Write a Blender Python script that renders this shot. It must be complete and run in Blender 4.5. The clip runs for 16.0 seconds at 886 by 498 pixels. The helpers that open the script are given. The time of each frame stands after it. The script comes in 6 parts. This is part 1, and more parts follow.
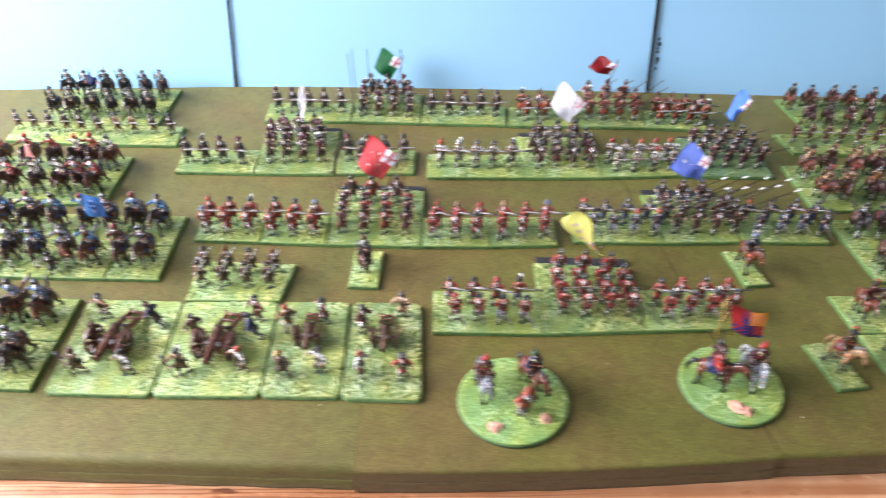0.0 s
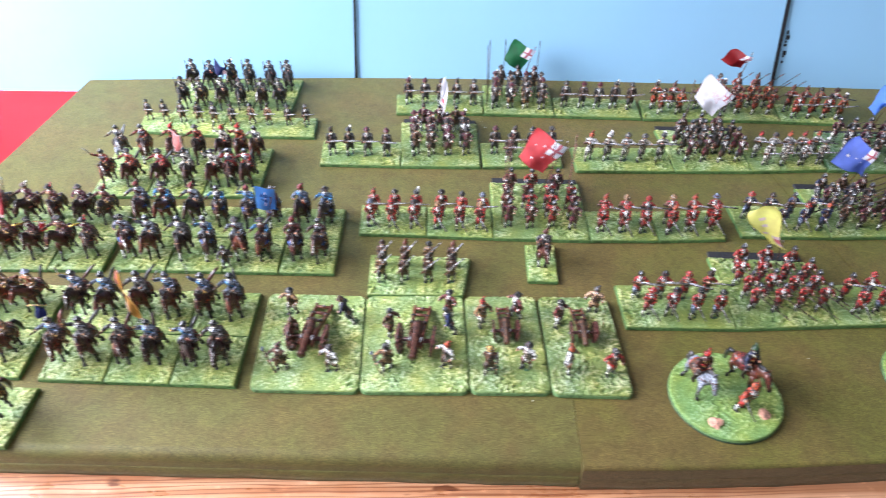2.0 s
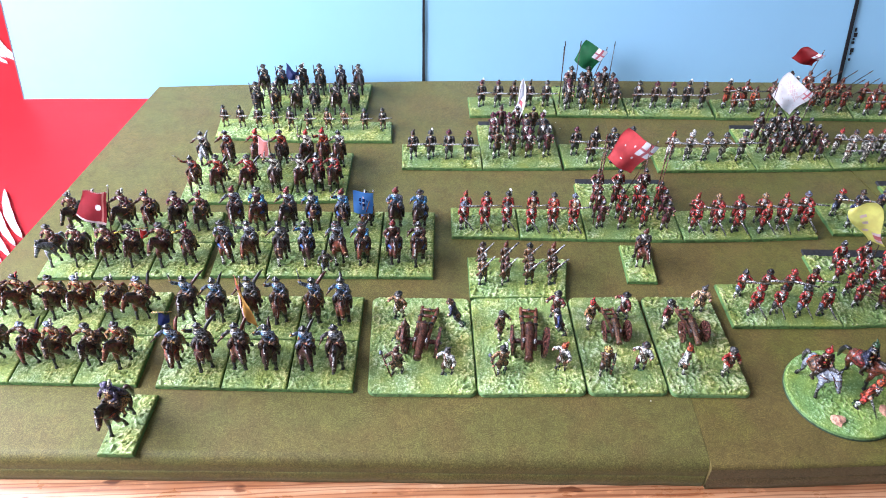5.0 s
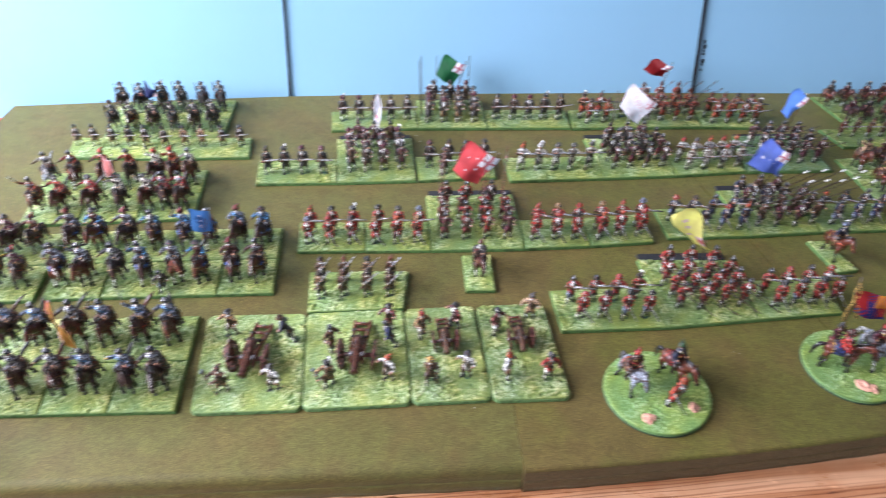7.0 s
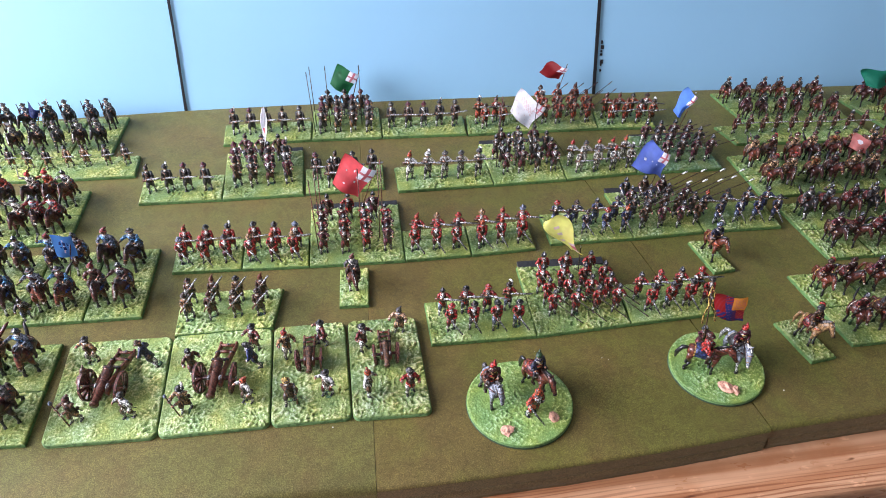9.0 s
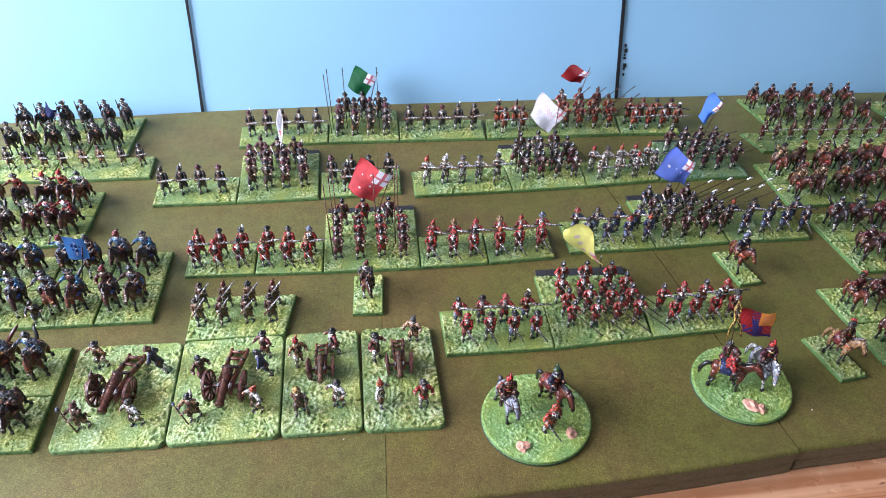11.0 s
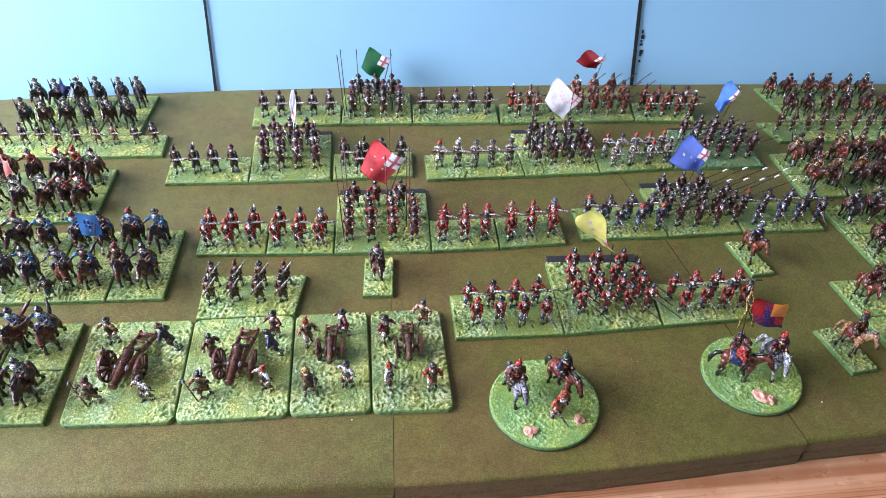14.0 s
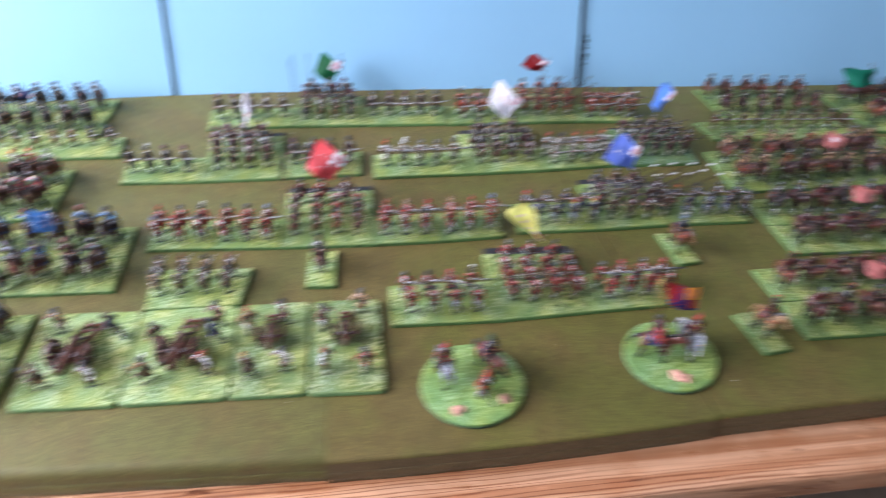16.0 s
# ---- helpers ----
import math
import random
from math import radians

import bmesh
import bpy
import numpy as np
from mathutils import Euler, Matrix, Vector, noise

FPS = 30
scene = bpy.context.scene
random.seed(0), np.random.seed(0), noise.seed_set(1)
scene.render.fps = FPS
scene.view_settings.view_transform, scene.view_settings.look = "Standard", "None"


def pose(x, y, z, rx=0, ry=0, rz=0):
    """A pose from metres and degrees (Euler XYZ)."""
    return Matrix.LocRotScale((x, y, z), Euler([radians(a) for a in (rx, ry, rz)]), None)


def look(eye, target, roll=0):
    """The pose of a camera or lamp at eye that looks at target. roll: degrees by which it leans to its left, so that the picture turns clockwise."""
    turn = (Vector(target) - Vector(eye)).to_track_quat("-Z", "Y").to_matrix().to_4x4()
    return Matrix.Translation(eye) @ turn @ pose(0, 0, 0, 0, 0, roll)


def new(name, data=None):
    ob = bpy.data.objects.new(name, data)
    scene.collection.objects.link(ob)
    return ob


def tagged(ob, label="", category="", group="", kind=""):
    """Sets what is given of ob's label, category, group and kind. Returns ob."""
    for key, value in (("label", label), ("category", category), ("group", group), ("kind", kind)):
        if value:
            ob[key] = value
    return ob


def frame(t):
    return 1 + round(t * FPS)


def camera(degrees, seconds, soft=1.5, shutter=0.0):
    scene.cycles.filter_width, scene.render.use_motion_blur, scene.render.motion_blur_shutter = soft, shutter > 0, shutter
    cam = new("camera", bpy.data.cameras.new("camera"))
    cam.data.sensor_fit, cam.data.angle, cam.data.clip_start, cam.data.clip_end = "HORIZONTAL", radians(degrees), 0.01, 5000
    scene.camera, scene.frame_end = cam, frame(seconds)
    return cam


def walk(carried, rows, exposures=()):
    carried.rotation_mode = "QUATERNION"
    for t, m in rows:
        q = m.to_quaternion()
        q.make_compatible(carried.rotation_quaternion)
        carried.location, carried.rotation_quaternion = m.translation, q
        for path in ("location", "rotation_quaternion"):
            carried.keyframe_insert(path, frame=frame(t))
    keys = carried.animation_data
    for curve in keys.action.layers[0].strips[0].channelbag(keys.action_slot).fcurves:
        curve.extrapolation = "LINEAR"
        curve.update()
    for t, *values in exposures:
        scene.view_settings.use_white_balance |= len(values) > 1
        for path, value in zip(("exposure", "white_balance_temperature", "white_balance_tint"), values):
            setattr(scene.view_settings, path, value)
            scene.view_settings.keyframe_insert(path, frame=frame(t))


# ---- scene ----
cam = camera(64.6, 16.0, soft=0.95, shutter=0.6)
PATH = [
    (0, (0.0643, 0.0950, 0.4385), (0.0225, 1.5747, -0.9065), 0.18),
    (0.2, (0.0211, 0.1003, 0.4368), (-0.0173, 1.5749, -0.9138), 0.19),
    (0.5, (-0.0077, 0.1038, 0.4356), (-0.0439, 1.5750, -0.9187), 0.19),
    (1, (-0.0256, 0.1038, 0.4307), (-0.0326, 1.5687, -0.9310), 0.45),
    (1.5, (-0.0391, 0.0967, 0.4333), (-0.0429, 1.5638, -0.9260), 1.01),
    (2, (-0.1037, 0.0968, 0.4333), (-0.1100, 1.5630, -0.9269), 1.21),
    (2.5, (-0.1557, 0.0988, 0.4312), (-0.1848, 1.5654, -0.9283), 0.45),
    (3, (-0.1930, 0.0935, 0.4281), (-0.2102, 1.5631, -0.9283), 0.85),
    (5.5, (-0.1881, 0.0964, 0.4336), (-0.1934, 1.5679, -0.9209), 0.37),
    (6, (-0.1831, 0.0982, 0.4342), (-0.1824, 1.5821, -0.9068), 1.45),
    (6.5, (-0.1584, 0.0948, 0.4369), (-0.1200, 1.5800, -0.9020), 2.12),
    (7, (-0.0938, 0.0896, 0.4414), (0.0444, 1.5750, -0.8907), 2.41),
    (7.5, (-0.0422, 0.0918, 0.4490), (0.1484, 1.5699, -0.8847), 2.38),
    (8, (-0.0083, 0.0939, 0.4501), (0.1931, 1.5648, -0.8900), 2.25),
    (8.5, (0.0031, 0.0940, 0.4531), (0.1999, 1.5655, -0.8871), 1.84),
    (11, (0.0081, 0.1093, 0.4472), (0.1430, 1.5893, -0.8913), 1.00),
    (11.5, (0.0045, 0.1144, 0.4425), (0.1307, 1.5882, -0.9036), 1.15),
    (12, (0.0028, 0.1142, 0.4409), (0.1219, 1.5809, -0.9135), 1.41),
    (12.5, (0.0084, 0.1112, 0.4442), (0.1230, 1.5724, -0.9166), 1.44),
    (13, (0.0035, 0.1091, 0.4420), (0.1249, 1.5656, -0.9233), 2.17),
    (13.5, (0.0042, 0.1107, 0.4430), (0.1172, 1.5632, -0.9272), 2.01),
    (14, (0.0061, 0.1093, 0.4451), (0.1147, 1.5634, -0.9238), 1.56),
    (14.5, (0.0079, 0.1047, 0.4471), (0.1088, 1.5574, -0.9238), 1.45),
    (15, (0.0078, 0.0916, 0.4474), (0.1025, 1.5508, -0.9170), 1.52),
    (15.5, (0.0090, 0.0811, 0.4483), (0.1012, 1.5410, -0.9156), 1.68),
    (15.8, (0.0098, 0.0810, 0.4484), (0.1030, 1.5411, -0.9151), 1.68),
    (15.9, (0.0199, 0.0792, 0.4499), (0.1250, 1.5422, -0.9095), 1.72),
    (16, (0.0493, 0.0740, 0.4544), (0.1893, 1.5454, -0.8930), 1.82),
]
# exposure and white balance drift as the camera turns away from the window
EXPOSURES = [(0.0, 0.15, 6600, 21), (1.0, -0.02, 6300, 21), (3.0, -0.06, 6160, 22), (5.5, -0.25, 6050, 22), (7.0, -0.24, 6200, 23), (8.5, -0.26, 6380, 23), (11.0, -0.22, 6080, 23), (14.5, -0.21, 6050, 23), (16.0, -0.21, 6040, 23)]
walk(cam, [(t, look(eye, target, roll)) for t, eye, target, roll in PATH], EXPOSURES)

# ---- light ----
world = bpy.data.worlds.new("world")
scene.world = world
world.use_nodes = True
bg = world.node_tree.nodes["Background"]
sky = world.node_tree.nodes.new("ShaderNodeTexSky")
sky.sky_type, sky.sun_disc = "NISHITA", False
sky.sun_elevation, sky.sun_rotation = radians(35), radians(250)
world.node_tree.links.new(sky.outputs["Color"], bg.inputs["Color"])
bg.inputs["Strength"].default_value = 0.1


def window_lamp(name, place, target, wide, high, power, colour):
    """A rectangular area lamp, for the window's daylight and for the added fill."""
    data = bpy.data.lights.new(name, "AREA")
    data.shape, data.size, data.size_y, data.energy, data.color = "RECTANGLE", wide, high, power, colour
    ob = new(name, data)
    ob.matrix_world = look(place, target)
    return ob


window_lamp("window_light", (-1.32, 0.41, 0.77), (0.0, 0.46, 0.15), 1.2, 0.85, 98, (0.88, 0.95, 1.0))
# added weak fill from behind the camera, with no known source
window_lamp("back_window_light", (0.2, -1.86, 0.8), (0.2, 0.6, 0.2), 1.6, 0.9, 5, (0.88, 0.95, 1.0))


# ---- materials ----
def nodes_of(name, rough=0.6, metal=0.0, specular=0.5):
    mat = bpy.data.materials.new(name)
    mat.use_nodes = True
    tree = mat.node_tree
    shader = tree.nodes["Principled BSDF"]
    shader.inputs["Roughness"].default_value = rough
    shader.inputs["Metallic"].default_value = metal
    shader.inputs["Specular IOR Level"].default_value = specular
    return mat, tree, shader


def noise_of(tree, scale, detail=3.0, rough=0.55, stretch=None, coords="Object"):
    where = tree.nodes.new("ShaderNodeTexCoord")
    tex = tree.nodes.new("ShaderNodeTexNoise")
    tex.inputs["Scale"].default_value = scale
    tex.inputs["Detail"].default_value = detail
    tex.inputs["Roughness"].default_value = rough
    source = where.outputs[coords]
    if stretch:
        mapping = tree.nodes.new("ShaderNodeMapping")
        mapping.inputs["Scale"].default_value = stretch
        tree.links.new(source, mapping.inputs["Vector"])
        source = mapping.outputs["Vector"]
    tree.links.new(source, tex.inputs["Vector"])
    return tex.outputs["Fac"]


def ramp(tree, source, stops):
    node = tree.nodes.new("ShaderNodeValToRGB")
    while len(node.color_ramp.elements) < len(stops):
        node.color_ramp.elements.new(0.5)
    for element, (at, colour) in zip(node.color_ramp.elements, stops):
        element.position, element.color = at, (*colour, 1)
    tree.links.new(source, node.inputs["Fac"])
    return node.outputs["Color"]


def mixed(tree, factor, first, second, kind="MIX"):
    node = tree.nodes.new("ShaderNodeMix")
    node.data_type, node.blend_type = "RGBA", kind
    for socket, value in ((node.inputs[0], factor), (node.inputs[6], first), (node.inputs[7], second)):
        if isinstance(value, bpy.types.NodeSocket):
            tree.links.new(value, socket)
        else:
            socket.default_value = value if isinstance(value, float) else (*value, 1)
    return node.outputs[2]


def bumped(tree, shader, source, strength, distance):
    node = tree.nodes.new("ShaderNodeBump")
    node.inputs["Strength"].default_value, node.inputs["Distance"].default_value = strength, distance
    tree.links.new(source, node.inputs["Height"])
    tree.links.new(node.outputs["Normal"], shader.inputs["Normal"])


def shade(colour, k):
    return tuple(min(1.0, c * k) for c in colour)


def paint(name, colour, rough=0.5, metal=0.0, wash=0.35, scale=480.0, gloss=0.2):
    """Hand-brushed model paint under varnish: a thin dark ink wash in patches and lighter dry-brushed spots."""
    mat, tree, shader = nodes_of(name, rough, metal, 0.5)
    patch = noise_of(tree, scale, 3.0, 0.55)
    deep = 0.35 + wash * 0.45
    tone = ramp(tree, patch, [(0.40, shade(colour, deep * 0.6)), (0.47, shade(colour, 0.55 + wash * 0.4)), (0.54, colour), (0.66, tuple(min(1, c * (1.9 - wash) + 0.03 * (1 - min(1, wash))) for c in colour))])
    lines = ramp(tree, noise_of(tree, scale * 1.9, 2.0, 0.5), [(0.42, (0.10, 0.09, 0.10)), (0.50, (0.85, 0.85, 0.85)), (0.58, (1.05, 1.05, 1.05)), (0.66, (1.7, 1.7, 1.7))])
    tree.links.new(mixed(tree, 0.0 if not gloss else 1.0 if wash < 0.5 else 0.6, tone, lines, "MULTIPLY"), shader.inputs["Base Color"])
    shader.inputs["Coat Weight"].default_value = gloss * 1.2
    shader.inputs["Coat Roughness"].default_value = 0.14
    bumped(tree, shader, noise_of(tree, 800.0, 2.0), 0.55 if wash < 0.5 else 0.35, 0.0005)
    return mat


PAINT = {}
for key, colour, rough, metal in (
    ("red", (0.43, 0.030, 0.022), 0.5, 0), ("darkred", (0.165, 0.020, 0.018), 0.5, 0), ("orange", (0.50, 0.085, 0.028), 0.5, 0),
    ("orangered", (0.40, 0.055, 0.025), 0.5, 0), ("maroon", (0.12, 0.018, 0.034), 0.5, 0), ("rose", (0.20, 0.065, 0.055), 0.5, 0),
    ("blue", (0.026, 0.038, 0.125), 0.5, 0), ("skyblue", (0.10, 0.32, 0.60), 0.5, 0), ("saddleblue", (0.05, 0.13, 0.42), 0.5, 0), ("navy", (0.03, 0.034, 0.075), 0.5, 0),
    ("greyblue", (0.18, 0.21, 0.29), 0.5, 0), ("grey", (0.105, 0.095, 0.095), 0.55, 0), ("darkgrey", (0.045, 0.04, 0.04), 0.5, 0),
    ("white", (0.68, 0.66, 0.62), 0.5, 0), ("offwhite", (0.57, 0.53, 0.45), 0.5, 0), ("buff", (0.36, 0.18, 0.07), 0.5, 0),
    ("tan", (0.34, 0.18, 0.08), 0.5, 0), ("brown", (0.13, 0.055, 0.026), 0.5, 0), ("darkbrown", (0.055, 0.026, 0.016), 0.45, 0),
    ("black", (0.018, 0.016, 0.016), 0.42, 0), ("green", (0.03, 0.085, 0.03), 0.5, 0), ("skin", (0.50, 0.24, 0.15), 0.5, 0),
    ("steel", (0.085, 0.083, 0.095), 0.42, 0.5), ("plate", (0.27, 0.29, 0.34), 0.34, 0.35), ("gunmetal", (0.40, 0.39, 0.40), 0.36, 0.4), ("brightsteel", (0.60, 0.60, 0.60), 0.32, 0.6), ("wood", (0.16, 0.06, 0.024), 0.5, 0), ("pike_wood", (0.15, 0.040, 0.028), 0.5, 0),
    ("redwood", (0.11, 0.030, 0.021), 0.5, 0), ("bronze", (0.13, 0.048, 0.030), 0.30, 0.4), ("yellow", (0.62, 0.42, 0.04), 0.5, 0), ("straw", (0.55, 0.33, 0.08), 0.55, 0),
    ("bay", (0.085, 0.019, 0.013), 0.36, 0), ("chestnut", (0.15, 0.036, 0.019), 0.36, 0), ("dark_horse", (0.045, 0.014, 0.012), 0.34, 0),
    ("black_horse", (0.016, 0.014, 0.015), 0.4, 0), ("grey_horse", (0.27, 0.29, 0.34), 0.45, 0), ("palomino", (0.36, 0.20, 0.09), 0.45, 0),
    ("cream", (0.62, 0.38, 0.22), 0.5, 0), ("violet", (0.06, 0.045, 0.105), 0.5, 0), ("trail_wood", (0.19, 0.055, 0.026), 0.5, 0),
):
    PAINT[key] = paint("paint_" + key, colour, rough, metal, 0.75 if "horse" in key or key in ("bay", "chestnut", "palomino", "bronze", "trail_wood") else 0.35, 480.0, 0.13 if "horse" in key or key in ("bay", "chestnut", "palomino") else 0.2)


def cloth_paint(name, colour, rough=0.55):
    """Printed thin paper or cloth, which lets some light through."""
    mat, tree, shader = nodes_of(name, rough, 0.0, 0.3)
    tone = ramp(tree, noise_of(tree, 90.0, 4.0), [(0.3, shade(colour, 0.82)), (0.7, shade(colour, 1.12))])
    tree.links.new(tone, shader.inputs["Base Color"])
    bumped(tree, shader, noise_of(tree, 700.0, 2.0), 0.15, 0.0003)
    glow = tree.nodes.new("ShaderNodeBsdfTranslucent")
    tree.links.new(tone, glow.inputs["Color"])
    both = tree.nodes.new("ShaderNodeMixShader")
    both.inputs[0].default_value = 0.25
    tree.links.new(shader.outputs[0], both.inputs[1])
    tree.links.new(glow.outputs[0], both.inputs[2])
    tree.links.new(both.outputs[0], tree.nodes["Material Output"].inputs["Surface"])
    return mat


FLAG = {key: cloth_paint("flag_" + key, colour) for key, colour in (
    ("red", (0.80, 0.12, 0.13)), ("green", (0.02, 0.17, 0.06)), ("white", (0.90, 0.86, 0.88)), ("darkred", (0.33, 0.018, 0.02)),
    ("blue", (0.17, 0.25, 0.66)), ("skyblue", (0.16, 0.36, 0.82)), ("yellow", (0.95, 0.86, 0.30)), ("crimson", (0.42, 0.04, 0.055)),
    ("royalred", (0.42, 0.025, 0.022)), ("royalblue", (0.05, 0.05, 0.22)), ("gold", (0.88, 0.40, 0.07)), ("orange", (0.74, 0.44, 0.13)),
    ("pink", (0.75, 0.30, 0.27)), ("navy", (0.02, 0.03, 0.12)), ("cross", (0.72, 0.22, 0.25)), ("palepink", (0.80, 0.62, 0.62)),
    ("seagreen", (0.02, 0.30, 0.19)), ("cornetblue", (0.10, 0.28, 0.58)), ("black", (0.03, 0.03, 0.04)))}


def flock_material(name="flocked_grass", tint=(1.0, 1.0, 1.0)):
    """Sand-textured base, painted mid green and dry-brushed in yellow green; shade in the hollows and light on the
    ridges are put into the colour by height.
    """
    mat, tree, shader = nodes_of(name, 0.50, 0.0, 0.40)
    where = tree.nodes.new("ShaderNodeTexCoord")
    info = tree.nodes.new("ShaderNodeObjectInfo")
    fine = noise_of(tree, 820.0, 3.0, 0.58, (1.0, 0.8, 1.0))
    broad = noise_of(tree, 48.0, 3.0)
    # height drives the tone: painted shade in hollows, paler ridges
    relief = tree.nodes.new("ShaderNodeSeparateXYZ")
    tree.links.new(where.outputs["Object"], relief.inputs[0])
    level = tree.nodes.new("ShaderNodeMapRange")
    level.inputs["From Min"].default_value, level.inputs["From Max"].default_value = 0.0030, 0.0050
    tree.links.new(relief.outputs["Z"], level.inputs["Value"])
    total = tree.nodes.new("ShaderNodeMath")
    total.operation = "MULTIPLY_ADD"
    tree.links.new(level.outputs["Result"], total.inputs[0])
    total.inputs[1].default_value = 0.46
    soft_fine = tree.nodes.new("ShaderNodeMath")
    soft_fine.operation = "MULTIPLY_ADD"
    tree.links.new(fine, soft_fine.inputs[0])
    soft_fine.inputs[1].default_value, soft_fine.inputs[2].default_value = 0.72, 0.14
    tree.links.new(soft_fine.outputs[0], total.inputs[2])
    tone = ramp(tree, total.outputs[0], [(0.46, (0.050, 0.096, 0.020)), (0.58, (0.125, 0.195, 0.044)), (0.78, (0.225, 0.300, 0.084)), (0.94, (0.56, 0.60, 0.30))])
    patch = ramp(tree, broad, [(0.36, (0.84, 0.95, 1.15)), (0.52, (1.0, 1.0, 1.0)), (0.66, (1.14, 1.02, 0.80))])
    colour = mixed(tree, 1.0, mixed(tree, 1.0, tone, patch, "MULTIPLY"), tint, "MULTIPLY")
    vary = tree.nodes.new("ShaderNodeHueSaturation")
    spread = tree.nodes.new("ShaderNodeMapRange")
    spread.inputs["To Min"].default_value, spread.inputs["To Max"].default_value = 0.85, 1.15
    tree.links.new(info.outputs["Random"], spread.inputs["Value"])
    tree.links.new(spread.outputs["Result"], vary.inputs["Value"])
    tree.links.new(colour, vary.inputs["Color"])
    tree.links.new(vary.outputs["Color"], shader.inputs["Base Color"])
    bumped(tree, shader, fine, 0.7, 0.0010)
    return mat


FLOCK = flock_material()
# gun bases: a paler copy, with the window's sheen put into its tint
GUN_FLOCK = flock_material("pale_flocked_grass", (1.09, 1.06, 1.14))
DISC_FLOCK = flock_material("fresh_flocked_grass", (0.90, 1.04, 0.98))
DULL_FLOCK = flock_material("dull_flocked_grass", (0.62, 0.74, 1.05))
RIM = paint("painted_base_edge", (0.085, 0.185, 0.05), 0.7, 0, 1.2, 160.0, 0.0)
PALE_RIM = paint("pale_green_edge", (0.13, 0.24, 0.085), 0.7, 0, 1.2, 160.0, 0.0)
DISC_RIM = paint("dark_green_edge", (0.028, 0.055, 0.026), 0.7, 0, 1.2, 160.0, 0.0)
BLACK_EDGE = paint("black_card", (0.022, 0.022, 0.026), 0.7, 0, 1.5, 200.0, 0.0)
STONE = paint("pink_stone", (0.66, 0.34, 0.24), 0.7, 0, 1.2, 300.0, 0.0)


def mat_cloth_material(name, tint, worn=None, edge=(0.0, 0.0)):
    """Flocked cloth over foam board, in one dye lot; worn: a browner tint where the pile is rubbed, in broad patches and along one edge."""
    mat, tree, shader = nodes_of(name, 0.58, 0.0, 0.38)
    pile = ramp(tree, noise_of(tree, 1150.0, 2.0, 0.6), [(0.32, (0.072, 0.058, 0.015)), (0.50, (0.122, 0.101, 0.028)), (0.68, (0.190, 0.160, 0.053))])
    clumps = ramp(tree, noise_of(tree, 420.0, 3.0, 0.65), [(0.36, (0.80, 0.76, 0.74)), (0.50, (1.0, 1.0, 1.0)), (0.64, (1.16, 1.17, 1.14))])
    grain = mixed(tree, 1.0, pile, clumps, "MULTIPLY")
    broad = mixed(tree, 1.0, ramp(tree, noise_of(tree, 9.0, 4.0, 0.6), [(0.3, (0.88, 0.92, 0.88)), (0.7, (1.08, 1.06, 1.0))]),
                  ramp(tree, noise_of(tree, 70.0, 5.0, 0.68), [(0.36, (0.88, 0.84, 0.84)), (0.50, (1.0, 1.0, 1.0)), (0.64, (1.08, 1.10, 1.06))]), "MULTIPLY")
    dye = tint
    if worn:
        where = tree.nodes.new("ShaderNodeTexCoord")
        split = tree.nodes.new("ShaderNodeSeparateXYZ")
        tree.links.new(where.outputs["Object"], split.inputs[0])
        away = tree.nodes.new("ShaderNodeMapRange")
        away.inputs["From Min"].default_value, away.inputs["From Max"].default_value = -0.01, 0.20
        away.inputs["To Min"].default_value, away.inputs["To Max"].default_value = edge
        tree.links.new(split.outputs["X"], away.inputs["Value"])
        total = tree.nodes.new("ShaderNodeMath")
        tree.links.new(away.outputs["Result"], total.inputs[0])
        tree.links.new(noise_of(tree, 14.0, 4.0, 0.62), total.inputs[1])
        dye = ramp(tree, total.outputs[0], [(0.42, tint), (0.64, worn)])
    tree.links.new(mixed(tree, 1.0, mixed(tree, 1.0, grain, broad, "MULTIPLY"), dye, "MULTIPLY"), shader.inputs["Base Color"])
    shader.inputs["Specular Tint"].default_value = (0.92, 1.0, 0.78, 1)
    shader.inputs["Sheen Weight"].default_value = 0.22
    shader.inputs["Sheen Roughness"].default_value = 0.45
    shader.inputs["Sheen Tint"].default_value = (0.74, 0.80, 0.50, 1)
    bumped(tree, shader, noise_of(tree, 1500.0, 2.0, 0.6), 0.35, 0.0005)
    return mat


GREEN_CLOTH = mat_cloth_material("olive_green_cloth", (0.86, 0.90, 0.84), (0.94, 0.80, 0.84))
BROWN_CLOTH = mat_cloth_material("olive_brown_cloth", (0.86, 0.91, 0.63), (0.96, 0.79, 0.79), (0.16, -0.04))
DEEP_CLOTH = mat_cloth_material("deep_olive_cloth", (0.84, 0.94, 0.60), (0.96, 0.85, 0.75))
SIDE_CLOTH = mat_cloth_material("purple_brown_cloth", (0.84, 0.62, 0.98))


